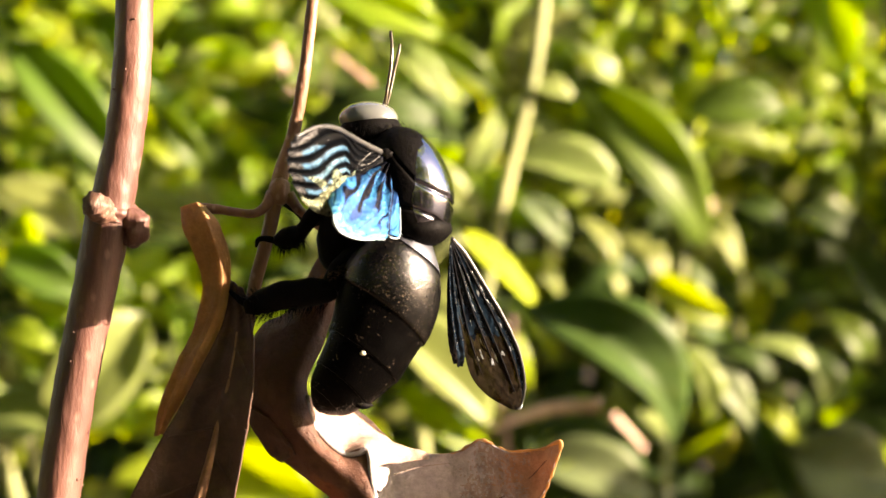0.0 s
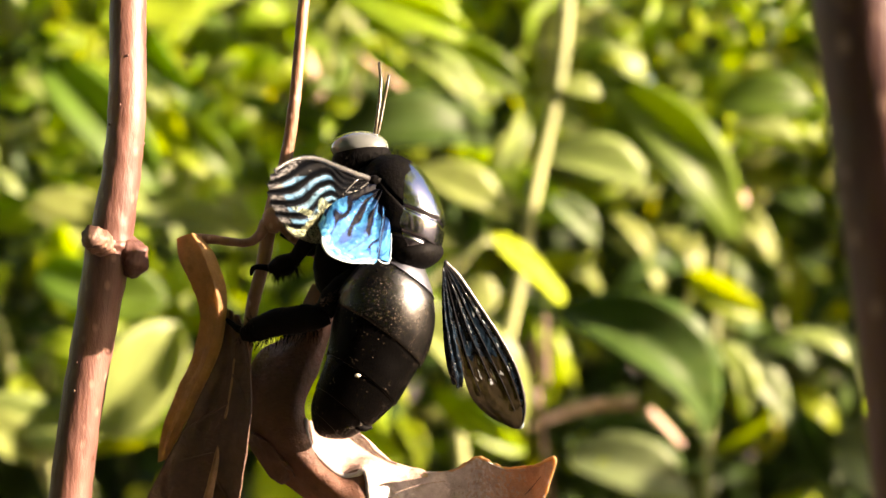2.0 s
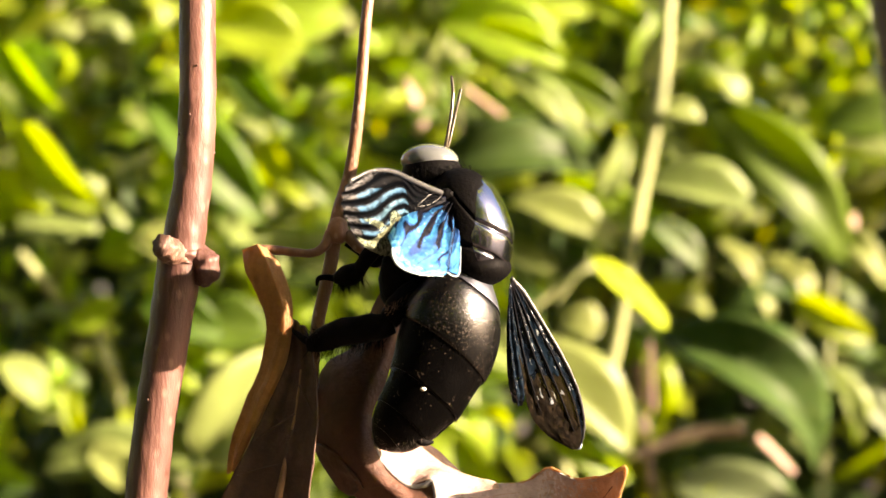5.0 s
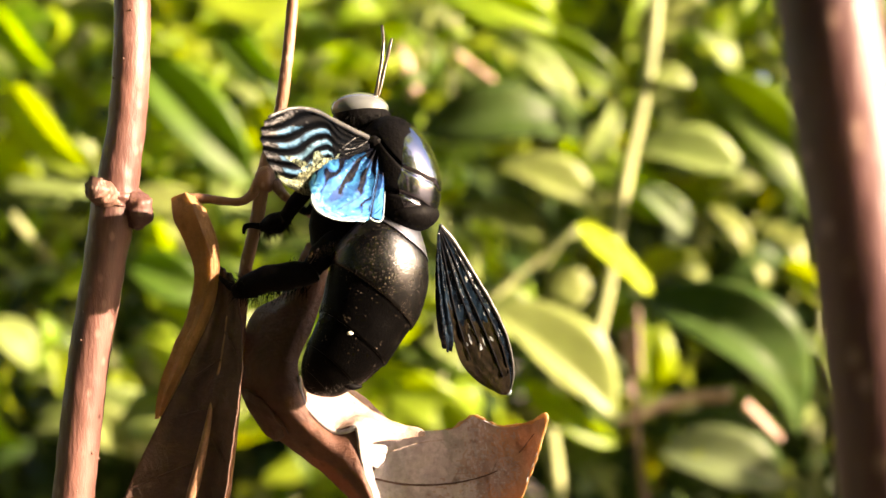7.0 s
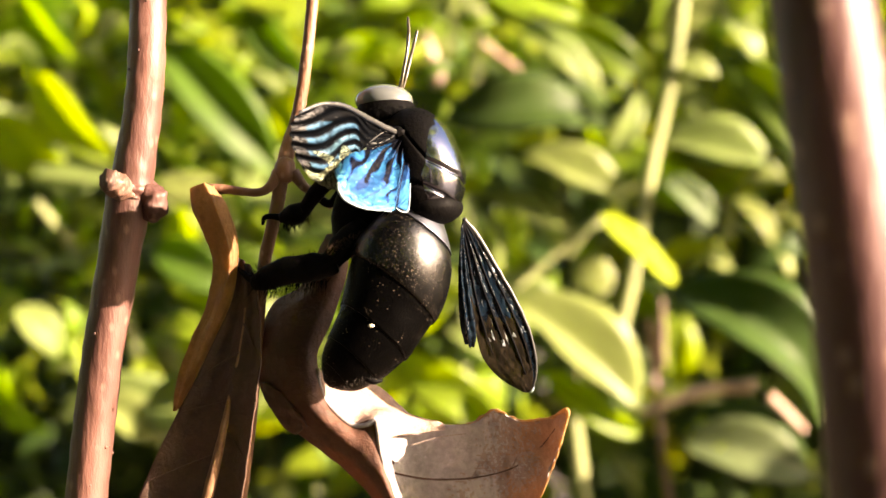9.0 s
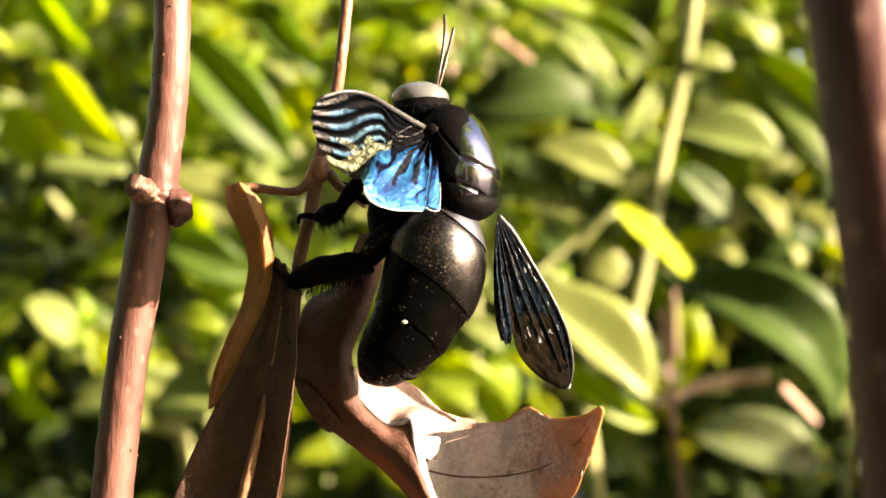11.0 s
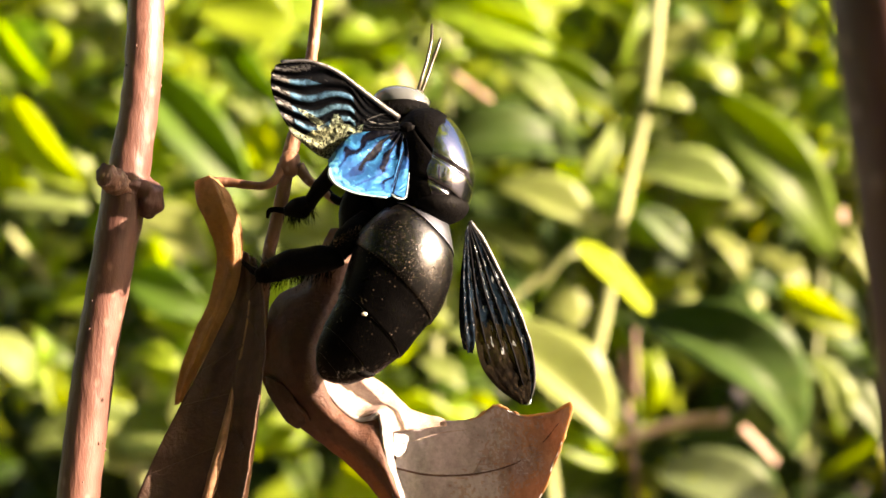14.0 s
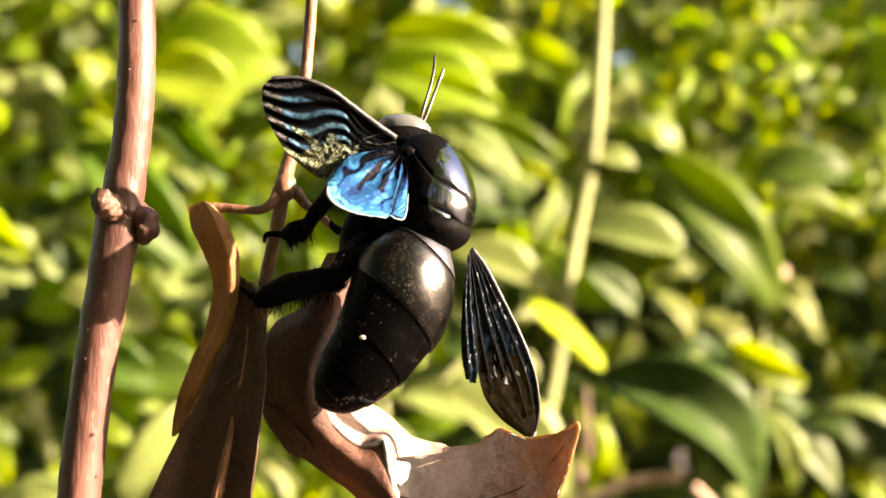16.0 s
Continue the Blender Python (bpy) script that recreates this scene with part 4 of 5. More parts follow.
    m2 = [(-6.59, 0.09, -2.41), (-5.95, 0.86, -4.88), (-5.09, 1.65, -8.2), (-4.02, 2.47, -11.28), (-3.04, 3.28, -13.99), (-1.96, 4.11, -16.4), (-0.88, 4.93, -17.54)]
    te = [(-6.63, -0.02, -2.61), (-6.34, 0.73, -5.4), (-5.88, 1.49, -9.22), (-5.43, 2.25, -12.22), (-4.77, 3.04, -14.57), (-3.29, 3.92, -16.31), (-1.29, 4.88, -17.54)]

    def smoke(u, v):
        """Pleats that fan out from the hinge and die away towards the tip, with fine puckers."""
        pleat = 0.12 * math.sin(2 * math.pi * 2.6 * v + 1.4 * math.sin(5 * u)) * max(0.0, 1 - 1.25 * u) * min(1, 6 * u)
        return pleat * (0.6 + 0.6 * noise.noise(Vector((u * 5, v * 6, 1)))) + 0.05 * noise.noise(Vector((u * 24, v * 9, 5))) * min(1, 4 * u)

    def inked(u, v):
        """0 smoky see-through film, 1 blue-black pleat with sheen in its colour, 2 pale painted glint, 3 brown film."""
        n = noise.noise(Vector((u * 8, v * 8, 3)))
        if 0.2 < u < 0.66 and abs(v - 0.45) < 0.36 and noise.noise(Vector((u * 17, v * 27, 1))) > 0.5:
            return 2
        if u < 0.52 + 0.14 * n + 0.2 * (0.4 - v) or v < 0.16:
            return 1
        return 3 if noise.noise(Vector((u * 30, v * 24, 6))) > 0.1 else 0
    out = (Vector(fr) - Vector(B)) * 0.001
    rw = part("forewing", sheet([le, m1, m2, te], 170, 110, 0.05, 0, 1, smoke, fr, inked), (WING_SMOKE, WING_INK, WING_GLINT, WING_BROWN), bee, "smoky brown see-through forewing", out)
    part("leading_vein", tube(le, [0.2, 0.24, 0.2, 0.18, 0.16, 0.12, 0.06], 50, 10, lumps=0.05, grain=1500, base=fr), VEIN_GREY, rw, "thick sunlit leading vein")
    for a, b, f, last in ((le, m1, 0.55, 6), (m1, m2, 0.2, 6), (m1, m2, 0.75, 5), (m2, te, 0.5, 5)):
        line = [(np.array(p) * (1 - f) + np.array(q) * f + np.array(NEAR) * 0.1).tolist() for p, q in zip(a, b)][:last]
        part("vein", tube(line, [0.08] * (last - 1) + [0.03], 40, 8, lumps=0.06, grain=1500, base=fr), VEIN, rw)
    part("wing_tip", tube([(-0.36, 4.95, -16.95), (-0.5, 4.99, -17.35), (-0.85, 4.97, -17.55)], [0.05, 0.13, 0.04], 12, 8, base=fr), PALE_EDGE, rw, "pale frayed tip")
    h1 = [(-6.57, -0.11, -2.51), (-6.23, 0.66, -5.65), (-5.72, 1.46, -9.22), (-5.38, 2.23, -11.8), (-5.65, 2.93, -13.44)]
    h2 = [(-6.59, -0.31, -2.72), (-6.54, 0.37, -6.15), (-6.29, 1.08, -9.72), (-5.99, 1.8, -12.3), (-5.96, 2.49, -13.47)]
    h3 = [(-6.65, -0.22, -2.92), (-6.86, 0.46, -6.16), (-6.87, 1.16, -9.23), (-6.73, 1.89, -11.55), (-6.4, 2.63, -13.08)]

    def pleats(u, v):
        return 0.13 * math.sin(2 * math.pi * 2.5 * v + 3 * u) * min(1, 4 * u) + 0.08 * noise.noise(Vector((u * 20, v * 7, 8)))
    part("hindwing", sheet([h1, h2, h3], 90, 50, 0.05, 0, 1, pleats, fr), WING_INK, bee, "narrow blue-black hindwing", out)
    return bee, (membrane, hw), (hind, mid)


STEM = build_thick_stem()
build_twig()
build_hanging_leaf()
build_cupped_leaf()
CANE_ROOT = build_cane()
BEE, LEFT_WINGS, LEGS = build_bee()


# ---- the green shrubs behind ----
def leaf_mesh(name, mat, belly, arch, cup, wavy, blunt, seed, nu=13, nv=9):
    """A leaf one unit long along +y and one wide, with a creased midrib and a thin body."""
    bm = bmesh.new()
    rnd = random.Random(seed)
    ph = rnd.uniform(0, 6)
    grid = []
    for i in range(nu):
        u = i / (nu - 1)
        half = 0.5 * max(0.012, math.sin(math.pi * u ** belly) ** blunt)
        row = []
        for j in range(nv):
            v = 2 * j / (nv - 1) - 1
            x = half * v
            z = arch * (u - u * u) * 4 * 0.25 - arch * 0.9 * max(0, u - 0.55) ** 2 + cup * abs(v) * half + wavy * math.sin(7 * u + ph + 2 * v) * abs(v)
            row.append((x, u, z))
        grid.append(row)
    top = [[bm.verts.new(p) for p in row] for row in grid]
    low = [[bm.verts.new((p[0], p[1], p[2] - 0.006)) for p in row] for row in grid]
    for i in range(nu - 1):
        for j in range(nv - 1):
            bm.faces.new((top[i][j], top[i][j + 1], top[i + 1][j + 1], top[i + 1][j]))
            bm.faces.new((low[i][j], low[i + 1][j], low[i + 1][j + 1], low[i][j + 1]))
    for j in (0, nv - 1):
        for i in range(nu - 1):
            bm.faces.new((top[i][j], top[i + 1][j], low[i + 1][j], low[i][j]))
    lay = bm.loops.layers.uv.new("leaf")
    for f in bm.faces:
        for loop in f.loops:
            loop[lay].uv = (loop.vert.co.x + 1.5, loop.vert.co.y)
    return mesh_of(name, bm, mat)


def leaf_pose(base, tip, width, tilt, droop=0.0):
    """The matrix of a leaf from base to tip (millimetres); tilt turns its face from the viewer's side to the sun's."""
    b, t = Vector(base), Vector(tip)
    y = t - b
    n = NEAR * math.cos(radians(tilt)) + RIGHT * math.sin(radians(tilt)) + UP * droop
    n = (n - y.normalized() * n.dot(y.normalized())).normalized()
    x = y.normalized().cross(n)
    m = Matrix((x * width * 0.001, y * 0.001, n * y.length * 0.001)).transposed().to_4x4()
    m.translation = at(base)
    return m


KINDS, COARSE = {}, {}
SHAPES = ((0.85, 0.35, 0.25, 0.02, 0.58), (0.95, 0.7, 0.15, 0.03, 0.62), (0.8, 0.15, 0.4, 0.04, 0.5), (0.9, 1.0, 0.3, 0.015, 0.58), (1.05, 0.04, 0.08, 0.02, 0.36))
for key, mat in (("green", LEAF_GREEN), ("lime", LEAF_LIME), ("dark", LEAF_DARK), ("pale", LEAF_PALE), ("blue", LEAF_BLUE), ("yellow", LEAF_YELLOW)):
    KINDS[key] = [leaf_mesh("leaf", mat, *shape, i) for i, shape in enumerate(SHAPES)]
    COARSE[key] = [leaf_mesh("far_leaf", mat, *shape, i, 8, 5) for i, shape in enumerate(SHAPES)]


def place_leaf(shrub, kind, shape, base, tip, width, tilt, droop=0.0):
    ob = new("leaf", KINDS[kind][shape])
    ob.parent = shrub
    ob.matrix_parent_inverse = Matrix.Translation(-shrub.location)
    ob.matrix_basis = leaf_pose(base, tip, width, tilt, droop)
    return ob


def stalk(shrub, name, pts, radii, mat):
    base = Vector(shrub.location) * 1000 - Vector((0, 0, LIFT))
    return part(name, tube(pts, radii, 30, 10, lumps=0.2, grain=120, base=base), mat, shrub)


SHRUB = thing("leafy_shrub", at((80, 360, -600)), "leafy green shrub with oval sunlit leaves", "shrub")
SHRUB_SIDE = thing("leafy_shrub", at((-60, 470, -600)), "bright lime-green shrub catching the sun", "shrub")
SHRUB_BACK = thing("leafy_shrub", at((40, 560, -600)), "dense green shrub in dappled sunlight", "shrub")

# kind, shape, base, tip, width, turn to the sun, tilt upward
LEAVES = [
    ("yellow", 4, (-8.94, 348.55, 2.82), (13.38, 353.33, -17.62), 8.4, 40, 0.2),
    ("pale", 2, (5.94, 458.37, 30.33), (48.27, 462.57, 21.51), 20, 35, 0.5),
    ("green", 1, (27.91, 480.36, 62.37), (82.21, 486.12, 3.56), 23, -25, 0.6),
    ("lime", 0, (60.38, 463.99, -9.13), (88.69, 466.88, -25.67), 13, -45, 0.2),
    ("dark", 3, (10.30, 348.65, -19.24), (61.63, 353.96, -56.43), 25, 5, 0.5),
    ("green", 0, (72.28, 484.76, 53.27), (110.21, 488.44, 56.81), 19, -25, 0.3),
    ("pale", 2, (73.74, 474.94, 43.00), (106.59, 478.20, 36.02), 12, 55, 0.8),
    ("blue", 0, (63.63, 444.42, -35.63), (97.41, 447.93, -63.06), 17, 30, 0.6),
    ("blue", 2, (105.17, 415.06, -69.20), (138.81, 415.93, -73.91), 30, -20, 0.4),
    ("pale", 2, (-37.46, 454.19, 22.74), (-3.03, 457.69, 5.64), 19, 35, 0.4),
    ("pale", 0, (-23.32, 435.81, -19.62), (-7.55, 437.33, -17.48), 17, 30, 0.3),
    ("lime", 0, (-67.04, 450.77, 90.13), (-23.07, 455.14, 80.29), 26, -40, 0.3),
    ("green", 0, (-38.91, 493.79, 80.23), (2.66, 498.03, 56.57), 13, -25, 0.5),
    ("pale", 0, (-45.98, 473.07, 71.20), (-14.10, 476.41, 42.90), 13, 30, 0.6),
    ("lime", 2, (-140.46, 403.47, 83.18), (-108.96, 406.60, 75.83), 22, -40, 0.3),
    ("green", 2, (-140.90, 384.13, -18.69), (-115.16, 386.66, -21.21), 20, -20, 0.4),
    ("green", 0, (-144.48, 443.31, 77.08), (-120.77, 445.84, 49.62), 14, -30, 0.4),
    ("lime", 1, (-133.00, 444.67, 47.45), (-104.17, 447.70, 19.02), 15, -35, 0.4),
    ("lime", 2, (-73.74, 320.23, -63.03), (-45.96, 320.86, -78.25), 22, -45, 0.2),
    ("dark", 3, (-61.53, 451.67, 44.04), (-5.34, 457.21, 37.40), 20, -50, 0.2),
    ("dark", 1, (17.54, 440.16, -66.80), (62.09, 444.65, -84.21), 22, -10, 0.5),
    ("pale", 0, (10.42, 428.47, 55.02), (26.92, 430.10, 52.26), 9, 40, 0.4),
    ("blue", 0, (8.82, 428.62, 16.04), (26.40, 430.45, 0.63), 11, 10, 0.5),
    ("pale", 0, (30.76, 500.59, 79.81), (41.78, 501.79, 64.60), 12, 40, 0.4),
    ("pale", 0, (35.61, 521.70, 11.37), (52.62, 523.51, -7.64), 10, 35, 0.5),
    ("lime", 1, (-87.26, 425.36, -45.14), (-43.75, 430.68, -68.50), 18, -40, 0.3),
    ("lime", 0, (-147.04, 440.58, 97.26), (-102.11, 444.36, 90.96), 34, -42, 0.2),
    ("lime", 0, (-65.34, 466.20, 106.96), (-12.60, 470.84, 96.20), 22, -40, 0.2),
    ("green", 1, (26.49, 455.79, 62.88), (83.25, 463.89, 2.30), 22, -20, 0.5),
    ("pale", 2, (-55.96, 414.96, -24.97), (-21.69, 418.15, -34.64), 20, 30, 0.4),
    ("blue", 0, (16.98, 432.64, -74.50), (60.92, 433.75, -85.05), 22, 10, 0.5),
    ("green", 0, (-152.29, 368.53, -9.68), (-127.04, 369.12, -21.35), 16, -25, 0.3),
    ("pale", 0, (-161.86, 387.86, -63.72), (-136.04, 388.57, -62.93), 20, 30, 0.5),
    ("dark", 1, (-68.69, 428.08, 35.71), (-11.83, 435.86, 38.5), 22, -48, 0.2),
    ("pale", 0, (-58.89, 449.56, 8.59), (-22.13, 454.56, -3.15), 11, 35, 0.5),
    ("green", 0, (-167.01, 415.78, 61.14), (-125.25, 420.83, 15.95), 22, -10, 0.5),
    ("lime", 0, (-202.53, 391.19, 48.92), (-177.53, 394.20, 18.54), 16, -35, 0.3),
    ("green", 0, (-214.38, 409.95, 76.53), (-198.46, 411.88, 58.85), 16, -35, 0.3),
    ("pale", 0, (-12.64, 454.98, 29.25), (1.86, 454.65, 51.71), 9, 40, 0.3),
    ("pale", 0, (93.12, 446.70, -31.88), (119.73, 449.26, -40.87), 10, 50, 0.7),
    ("lime", 0, (-213.12, 401.84, 77.34), (-193.97, 408.24, 52.54), 11.7, -38, 0.3),
    ("lime", 1, (-214.74, 416.75, 44.42), (-179.94, 425.1, 14.81), 9.6, -30, 0.4),
    ("pale", 2, (-224.41, 425.63, 14.59), (-188.26, 434.14, 13.02), 19.4, 40, 0.6),
    ("lime", 0, (-154.34, 383.93, -6.09), (-134.85, 390.38, -21.92), 11.6, -30, 0.3),
    ("pale", 2, (-139.36, 385.79, -63.35), (-112.46, 393.16, -28.2), 28.0, 22, 0.4),
    ("pale", 0, (-44.78, 437.82, 70.13), (-16.9, 445.31, 48.7), 10.4, 35, 0.6),
    ("pale", 0, (-8.79, 412.05, 23.48), (0.37, 417.22, 45.23), 8.0, 35, 0.4),
    ("pale", 2, (-41.8, 443.23, 23.26), (-4.62, 451.87, 8.53), 17.2, 38, 0.5),
    ("pale", 0, (-58.33, 446.22, 11.1), (-24.99, 454.38, -6.96), 10.6, 35, 0.5),
    # One leaf as two: pale colour for its sheen, lime for its glowing edge.
    ("pale", 2, (-37.97, 382.23, -25.27), (2.65, 391.3, -60.35), 24, 30, 0.5),
    ("lime", 0, (-27.65, 385.53, -46.76), (2.69, 393.32, -68.82), 10.9, -40, 0.3),
    ("lime", 0, (17.33, 435.44, -79.44), (42.85, 442.63, -65.81), 14.8, -40, 0.3),
    ("pale", 2, (68.73, 431.73, -33.03), (79.09, 437.05, -60.48), 12.0, 35, 0.4),
    ("pale", 0, (30.86, 447.19, 69.86), (43.14, 452.75, 57.36), 11.0, 40, 0.4),
    ("lime", 0, (-52.78, 426.75, 85.53), (-17.62, 435.14, 70.62), 12.2, -38, 0.3),
    ("pale", 2, (-176.91, 421.44, 53.43), (-155.45, 428.13, 46.21), 12.4, 38, 0.5),
    ("lime", 2, (-145.76, 435.38, 90.34), (-115.44, 443.17, 79.35), 19.4, -40, 0.2),
    ("lime", 0, (-146.62, 445.35, 49.76), (-126.85, 451.83, 25.6), 11.4, -35, 0.3),
    ("pale", 0, (-140.3, 456.21, 13.14), (-105.86, 464.51, 10.58), 14.8, 38, 0.5),
    ("green", 1, (-120.09, 428.49, 45.49), (-98.75, 435.16, 18.1), 11.0, -20, 0.4),
    ("pale", 2, (-185.94, 400.17, -62.21), (-162.49, 407.11, -77.81), 15.5, 36, 0.4),
    ("lime", 0, (-55.26, 396.21, -55.22), (-38.7, 402.3, -74.2), 11.2, -38, 0.2),
    ("pale", 2, (-178.15, 436.4, 10.39), (-146.24, 444.39, -5.15), 22.6, 42, 0.5),
    ("pale", 0, (-135.39, 466.89, 9.1), (-94.02, 476.05, -3.74), 25.7, 42, 0.5),
    ("lime", 0, (-154.33, 383.94, -10.4), (-129.54, 391.04, -30.5), 15.9, -35, 0.3),
    ("pale", 0, (-164.57, 402.82, -71.18), (-142.12, 409.63, -61.38), 14.5, 40, 0.5),
    ("pale", 0, (-202.57, 418.26, 19.47), (-174.93, 425.72, 14.86), 10.4, 42, 0.5),
    ("pale", 2, (-183.59, 465.96, 14.03), (-163.09, 472.53, -4.12), 19.4, 42, 0.5),
    ("pale", 0, (-156.23, 479.43, 17.9), (-131.88, 486.48, -3.8), 21.9, 42, 0.5),
    ("pale", 2, (-200.08, 408.49, -70.69), (-154.31, 418.2, -62.75), 18.7, 40, 0.5),
    ("lime", 0, (-232.21, 424.67, 36.3), (-206.54, 431.88, 13.47), 20.4, -36, 0.3),
    ("lime", 0, (-162.07, 423.28, 4.89), (-153.65, 428.36, -17.11), 14.0, -36, 0.3),
    ("pale", 0, (-215.39, 406.6, -32.35), (-200.68, 412.45, -48.09), 14.8, 42, 0.4),
    ("lime", 1, (-224.99, 415.48, -49.09), (-209.69, 421.41, -79.4), 12.0, -36, 0.3),
]
for row in LEAVES:
    place_leaf(SHRUB, *row)

stalk(SHRUB, "stem", [(17.37, 428.43, 146.65), (14.58, 428.62, 88.18), (11.38, 428.56, 55.03), (4.87, 428.17, 23.80), (-1.55, 427.86, -17.18), (-9.00, 427.41, -52.31), (-17.69, 436.97, -98.86), (80, 420, -600)], [1.9, 2.1, 2.3, 2.5, 2.4, 2.4, 2.8, 5.0], GREEN_STEM)
stalk(SHRUB, "side_shoot", [(1.28, 418.00, -5.41), (-12.77, 406.54, 0.14), (-22.96, 405.63, -11.24)], [1.2, 1.0, 0.8], GREEN_STEM)
stalk(SHRUB, "side_shoot", [(-40.36, 411.09, -22.23), (-23.42, 413.23, -6.75), (-11.69, 404.63, 2.81)], [1.3, 1.2, 0.8], GREEN_STEM)
stalk(SHRUB, "dry_twig", [(1.73, 448.67, -67.05), (23.06, 460.74, -59.73), (42.43, 462.62, -57.49)], [1.0, 1.9, 2.2], DRY_TWIG)
stalk(SHRUB, "dry_twig", [(48.46, 479.61, -62.44), (55.23, 480.44, -69.13), (61.57, 481.23, -75.4)], [1.7, 1.8, 1.1], DRY_TWIG)
stalk(SHRUB, "dry_twig", [(8.50, 438.96, -25.26), (9.49, 439.24, -49.04), (10.17, 439.55, -80.75), (90, 430, -600)], [0.9, 1.1, 1.3, 2.4], BARK_GREY)
stalk(SHRUB, "dry_twig", [(-93.99, 548.69, 81.54), (-87.87, 549.44, 62.46), (-82.40, 550.17, 36.20)], [2.4, 2.8, 2.4], DRY_TWIG)
stalk(SHRUB, "dry_twig", [(96.03, 587.78, 24.29), (98.63, 588.17, 7.09)], [2.5, 2.2], DRY_TWIG)
stalk(SHRUB, "dry_twig", [(-64.83, 511.42, 72.44), (-51.27, 512.82, 62.42), (-35.43, 514.48, 47.91)], [1.2, 1.4, 1.0], DRY_TWIG)
stalk(SHRUB_BACK, "stem", [(-225.03, 448.74, 5.83), (-208.49, 470.85, -24.25), (-188.57, 473.21, -63.43), (-40, 600, -600)], [1.8, 2.4, 3.0, 5.0], GREEN_STEM)
stalk(SHRUB_BACK, "stem", [(-176.47, 515.22, 7.45), (-185.28, 514.01, -34.47), (-188.24, 533.65, -83.19), (-20, 640, -600)], [1.6, 2.2, 3.0, 5.0], GREEN_STEM)

rnd = random.Random(11)
LIGHTS = ["green"] * 6 + ["lime"] * 7 + ["dark"] * 3 + ["pale"] * 6 + ["blue"] * 1


def scatter(count, x0, x1, y0, y1, z0, z1, size0, size1, sunny=False):
    """Random leaves in a box (millimetres): kind, shape and matrix."""
    for _ in range(count):
        b = Vector((rnd.uniform(x0, x1), rnd.uniform(y0, y1), rnd.uniform(z0, z1)))
        length = rnd.uniform(size0, size1)
        a = rnd.gauss(-0.5, 0.9)
        d = Vector((math.cos(a) * rnd.choice((-1, 1, 1)), rnd.uniform(-0.5, 0.5), math.sin(a))).normalized()
        # Shade is put into leaf colour: more dark ones low down and at right.
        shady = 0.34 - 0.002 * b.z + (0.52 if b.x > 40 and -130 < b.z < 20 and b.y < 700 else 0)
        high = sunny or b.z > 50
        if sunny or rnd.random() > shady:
            # High and sunny places get the brighter leaf colours as painted sunlight.
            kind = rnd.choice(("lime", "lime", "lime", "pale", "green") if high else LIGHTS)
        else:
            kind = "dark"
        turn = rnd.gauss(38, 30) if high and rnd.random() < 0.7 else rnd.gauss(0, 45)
        yield kind, rnd.randrange(4), b, b + d * length, length * rnd.uniform(0.36, 0.55), turn, rnd.uniform(-0.1, 0.9)


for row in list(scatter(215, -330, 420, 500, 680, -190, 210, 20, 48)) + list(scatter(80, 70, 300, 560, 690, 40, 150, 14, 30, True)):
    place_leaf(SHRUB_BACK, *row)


for row in list(scatter(200, -190, -50, 440, 560, -80, 105, 10, 26, True)):
    place_leaf(SHRUB_SIDE, *row)
SHRUB_TOP = thing("leafy_shrub", at((70, 520, -600)), "tall small-leaved shrub sparkling in low sun", "shrub")
for row in list(scatter(150, 25, 230, 490, 620, 50, 150, 8, 20, True)) + list(scatter(130, -260, -100, 430, 520, -60, 130, 9, 22, True)):
    place_leaf(SHRUB_TOP, *row)
stalk(SHRUB_TOP, "stem", [(110, 720, 160), (105, 720, 40), (85, 660, -300), (70, 520, -600)], [0.9, 1.4, 2.6, 4.0], GREEN_STEM)
stalk(SHRUB_SIDE, "stem", [(-70, 560, 120), (-75, 550, -60), (-60, 520, -300), (-60, 470, -600)], [1.2, 1.8, 2.6, 4.0], GREEN_STEM)


def leaf_mass(name, rows, label):
    """Leaves past counting, as one object with a slot for each kind."""
    verts, faces, slots = [], [], []
    keys = list(KINDS)
    cache = {}
    for key in keys:
        for s, me in enumerate(COARSE[key]):
            cache[key, s] = (np.array([v.co[:] for v in me.vertices]), [tuple(p.vertices) for p in me.polygons])
    for kind, shape, b, t, w, tilt, droop in rows:
        co, fs = cache[kind, shape]
        m = np.array(leaf_pose(b, t, w, tilt, droop))
        at0 = len(verts)
        verts.extend((co @ m[:3, :3].T + m[:3, 3]).tolist())
        faces.extend(tuple(i + at0 for i in f) for f in fs)
        slots.extend([keys.index(kind)] * len(fs))
    me = bpy.data.meshes.new(name)
    me.from_pydata(verts, [], faces)
    for key in keys:
        me.materials.append(KINDS[key][0].materials[0])
    me.polygons.foreach_set("material_index", slots)
    me.polygons.foreach_set("use_smooth", [True] * len(slots))
    return tagged(new(name, me), label, "foliage", kind="stuff")


# The hedge runs on unseen to the right, added to shade its gaps.
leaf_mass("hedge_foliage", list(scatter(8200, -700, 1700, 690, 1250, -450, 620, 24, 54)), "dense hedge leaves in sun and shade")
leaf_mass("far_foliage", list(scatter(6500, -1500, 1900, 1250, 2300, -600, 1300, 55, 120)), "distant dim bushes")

# Unseen bushes and overhead boughs, added to cut the fill from the sky.
around = list(scatter(2600, -2600, 2600, -2600, -900, -600, 1900, 150, 280)) + list(scatter(1100, -2600, -1000, -1200, 1200, -600, 1500, 130, 260))
# Unseen leaves added at right to shade the lower background.
around += list(scatter(500, 450, 850, 260, 680, -450, 90, 40, 80))
around += list(scatter(2000, -2600, 1300, -2400, 900, 1700, 2600, 170, 320))
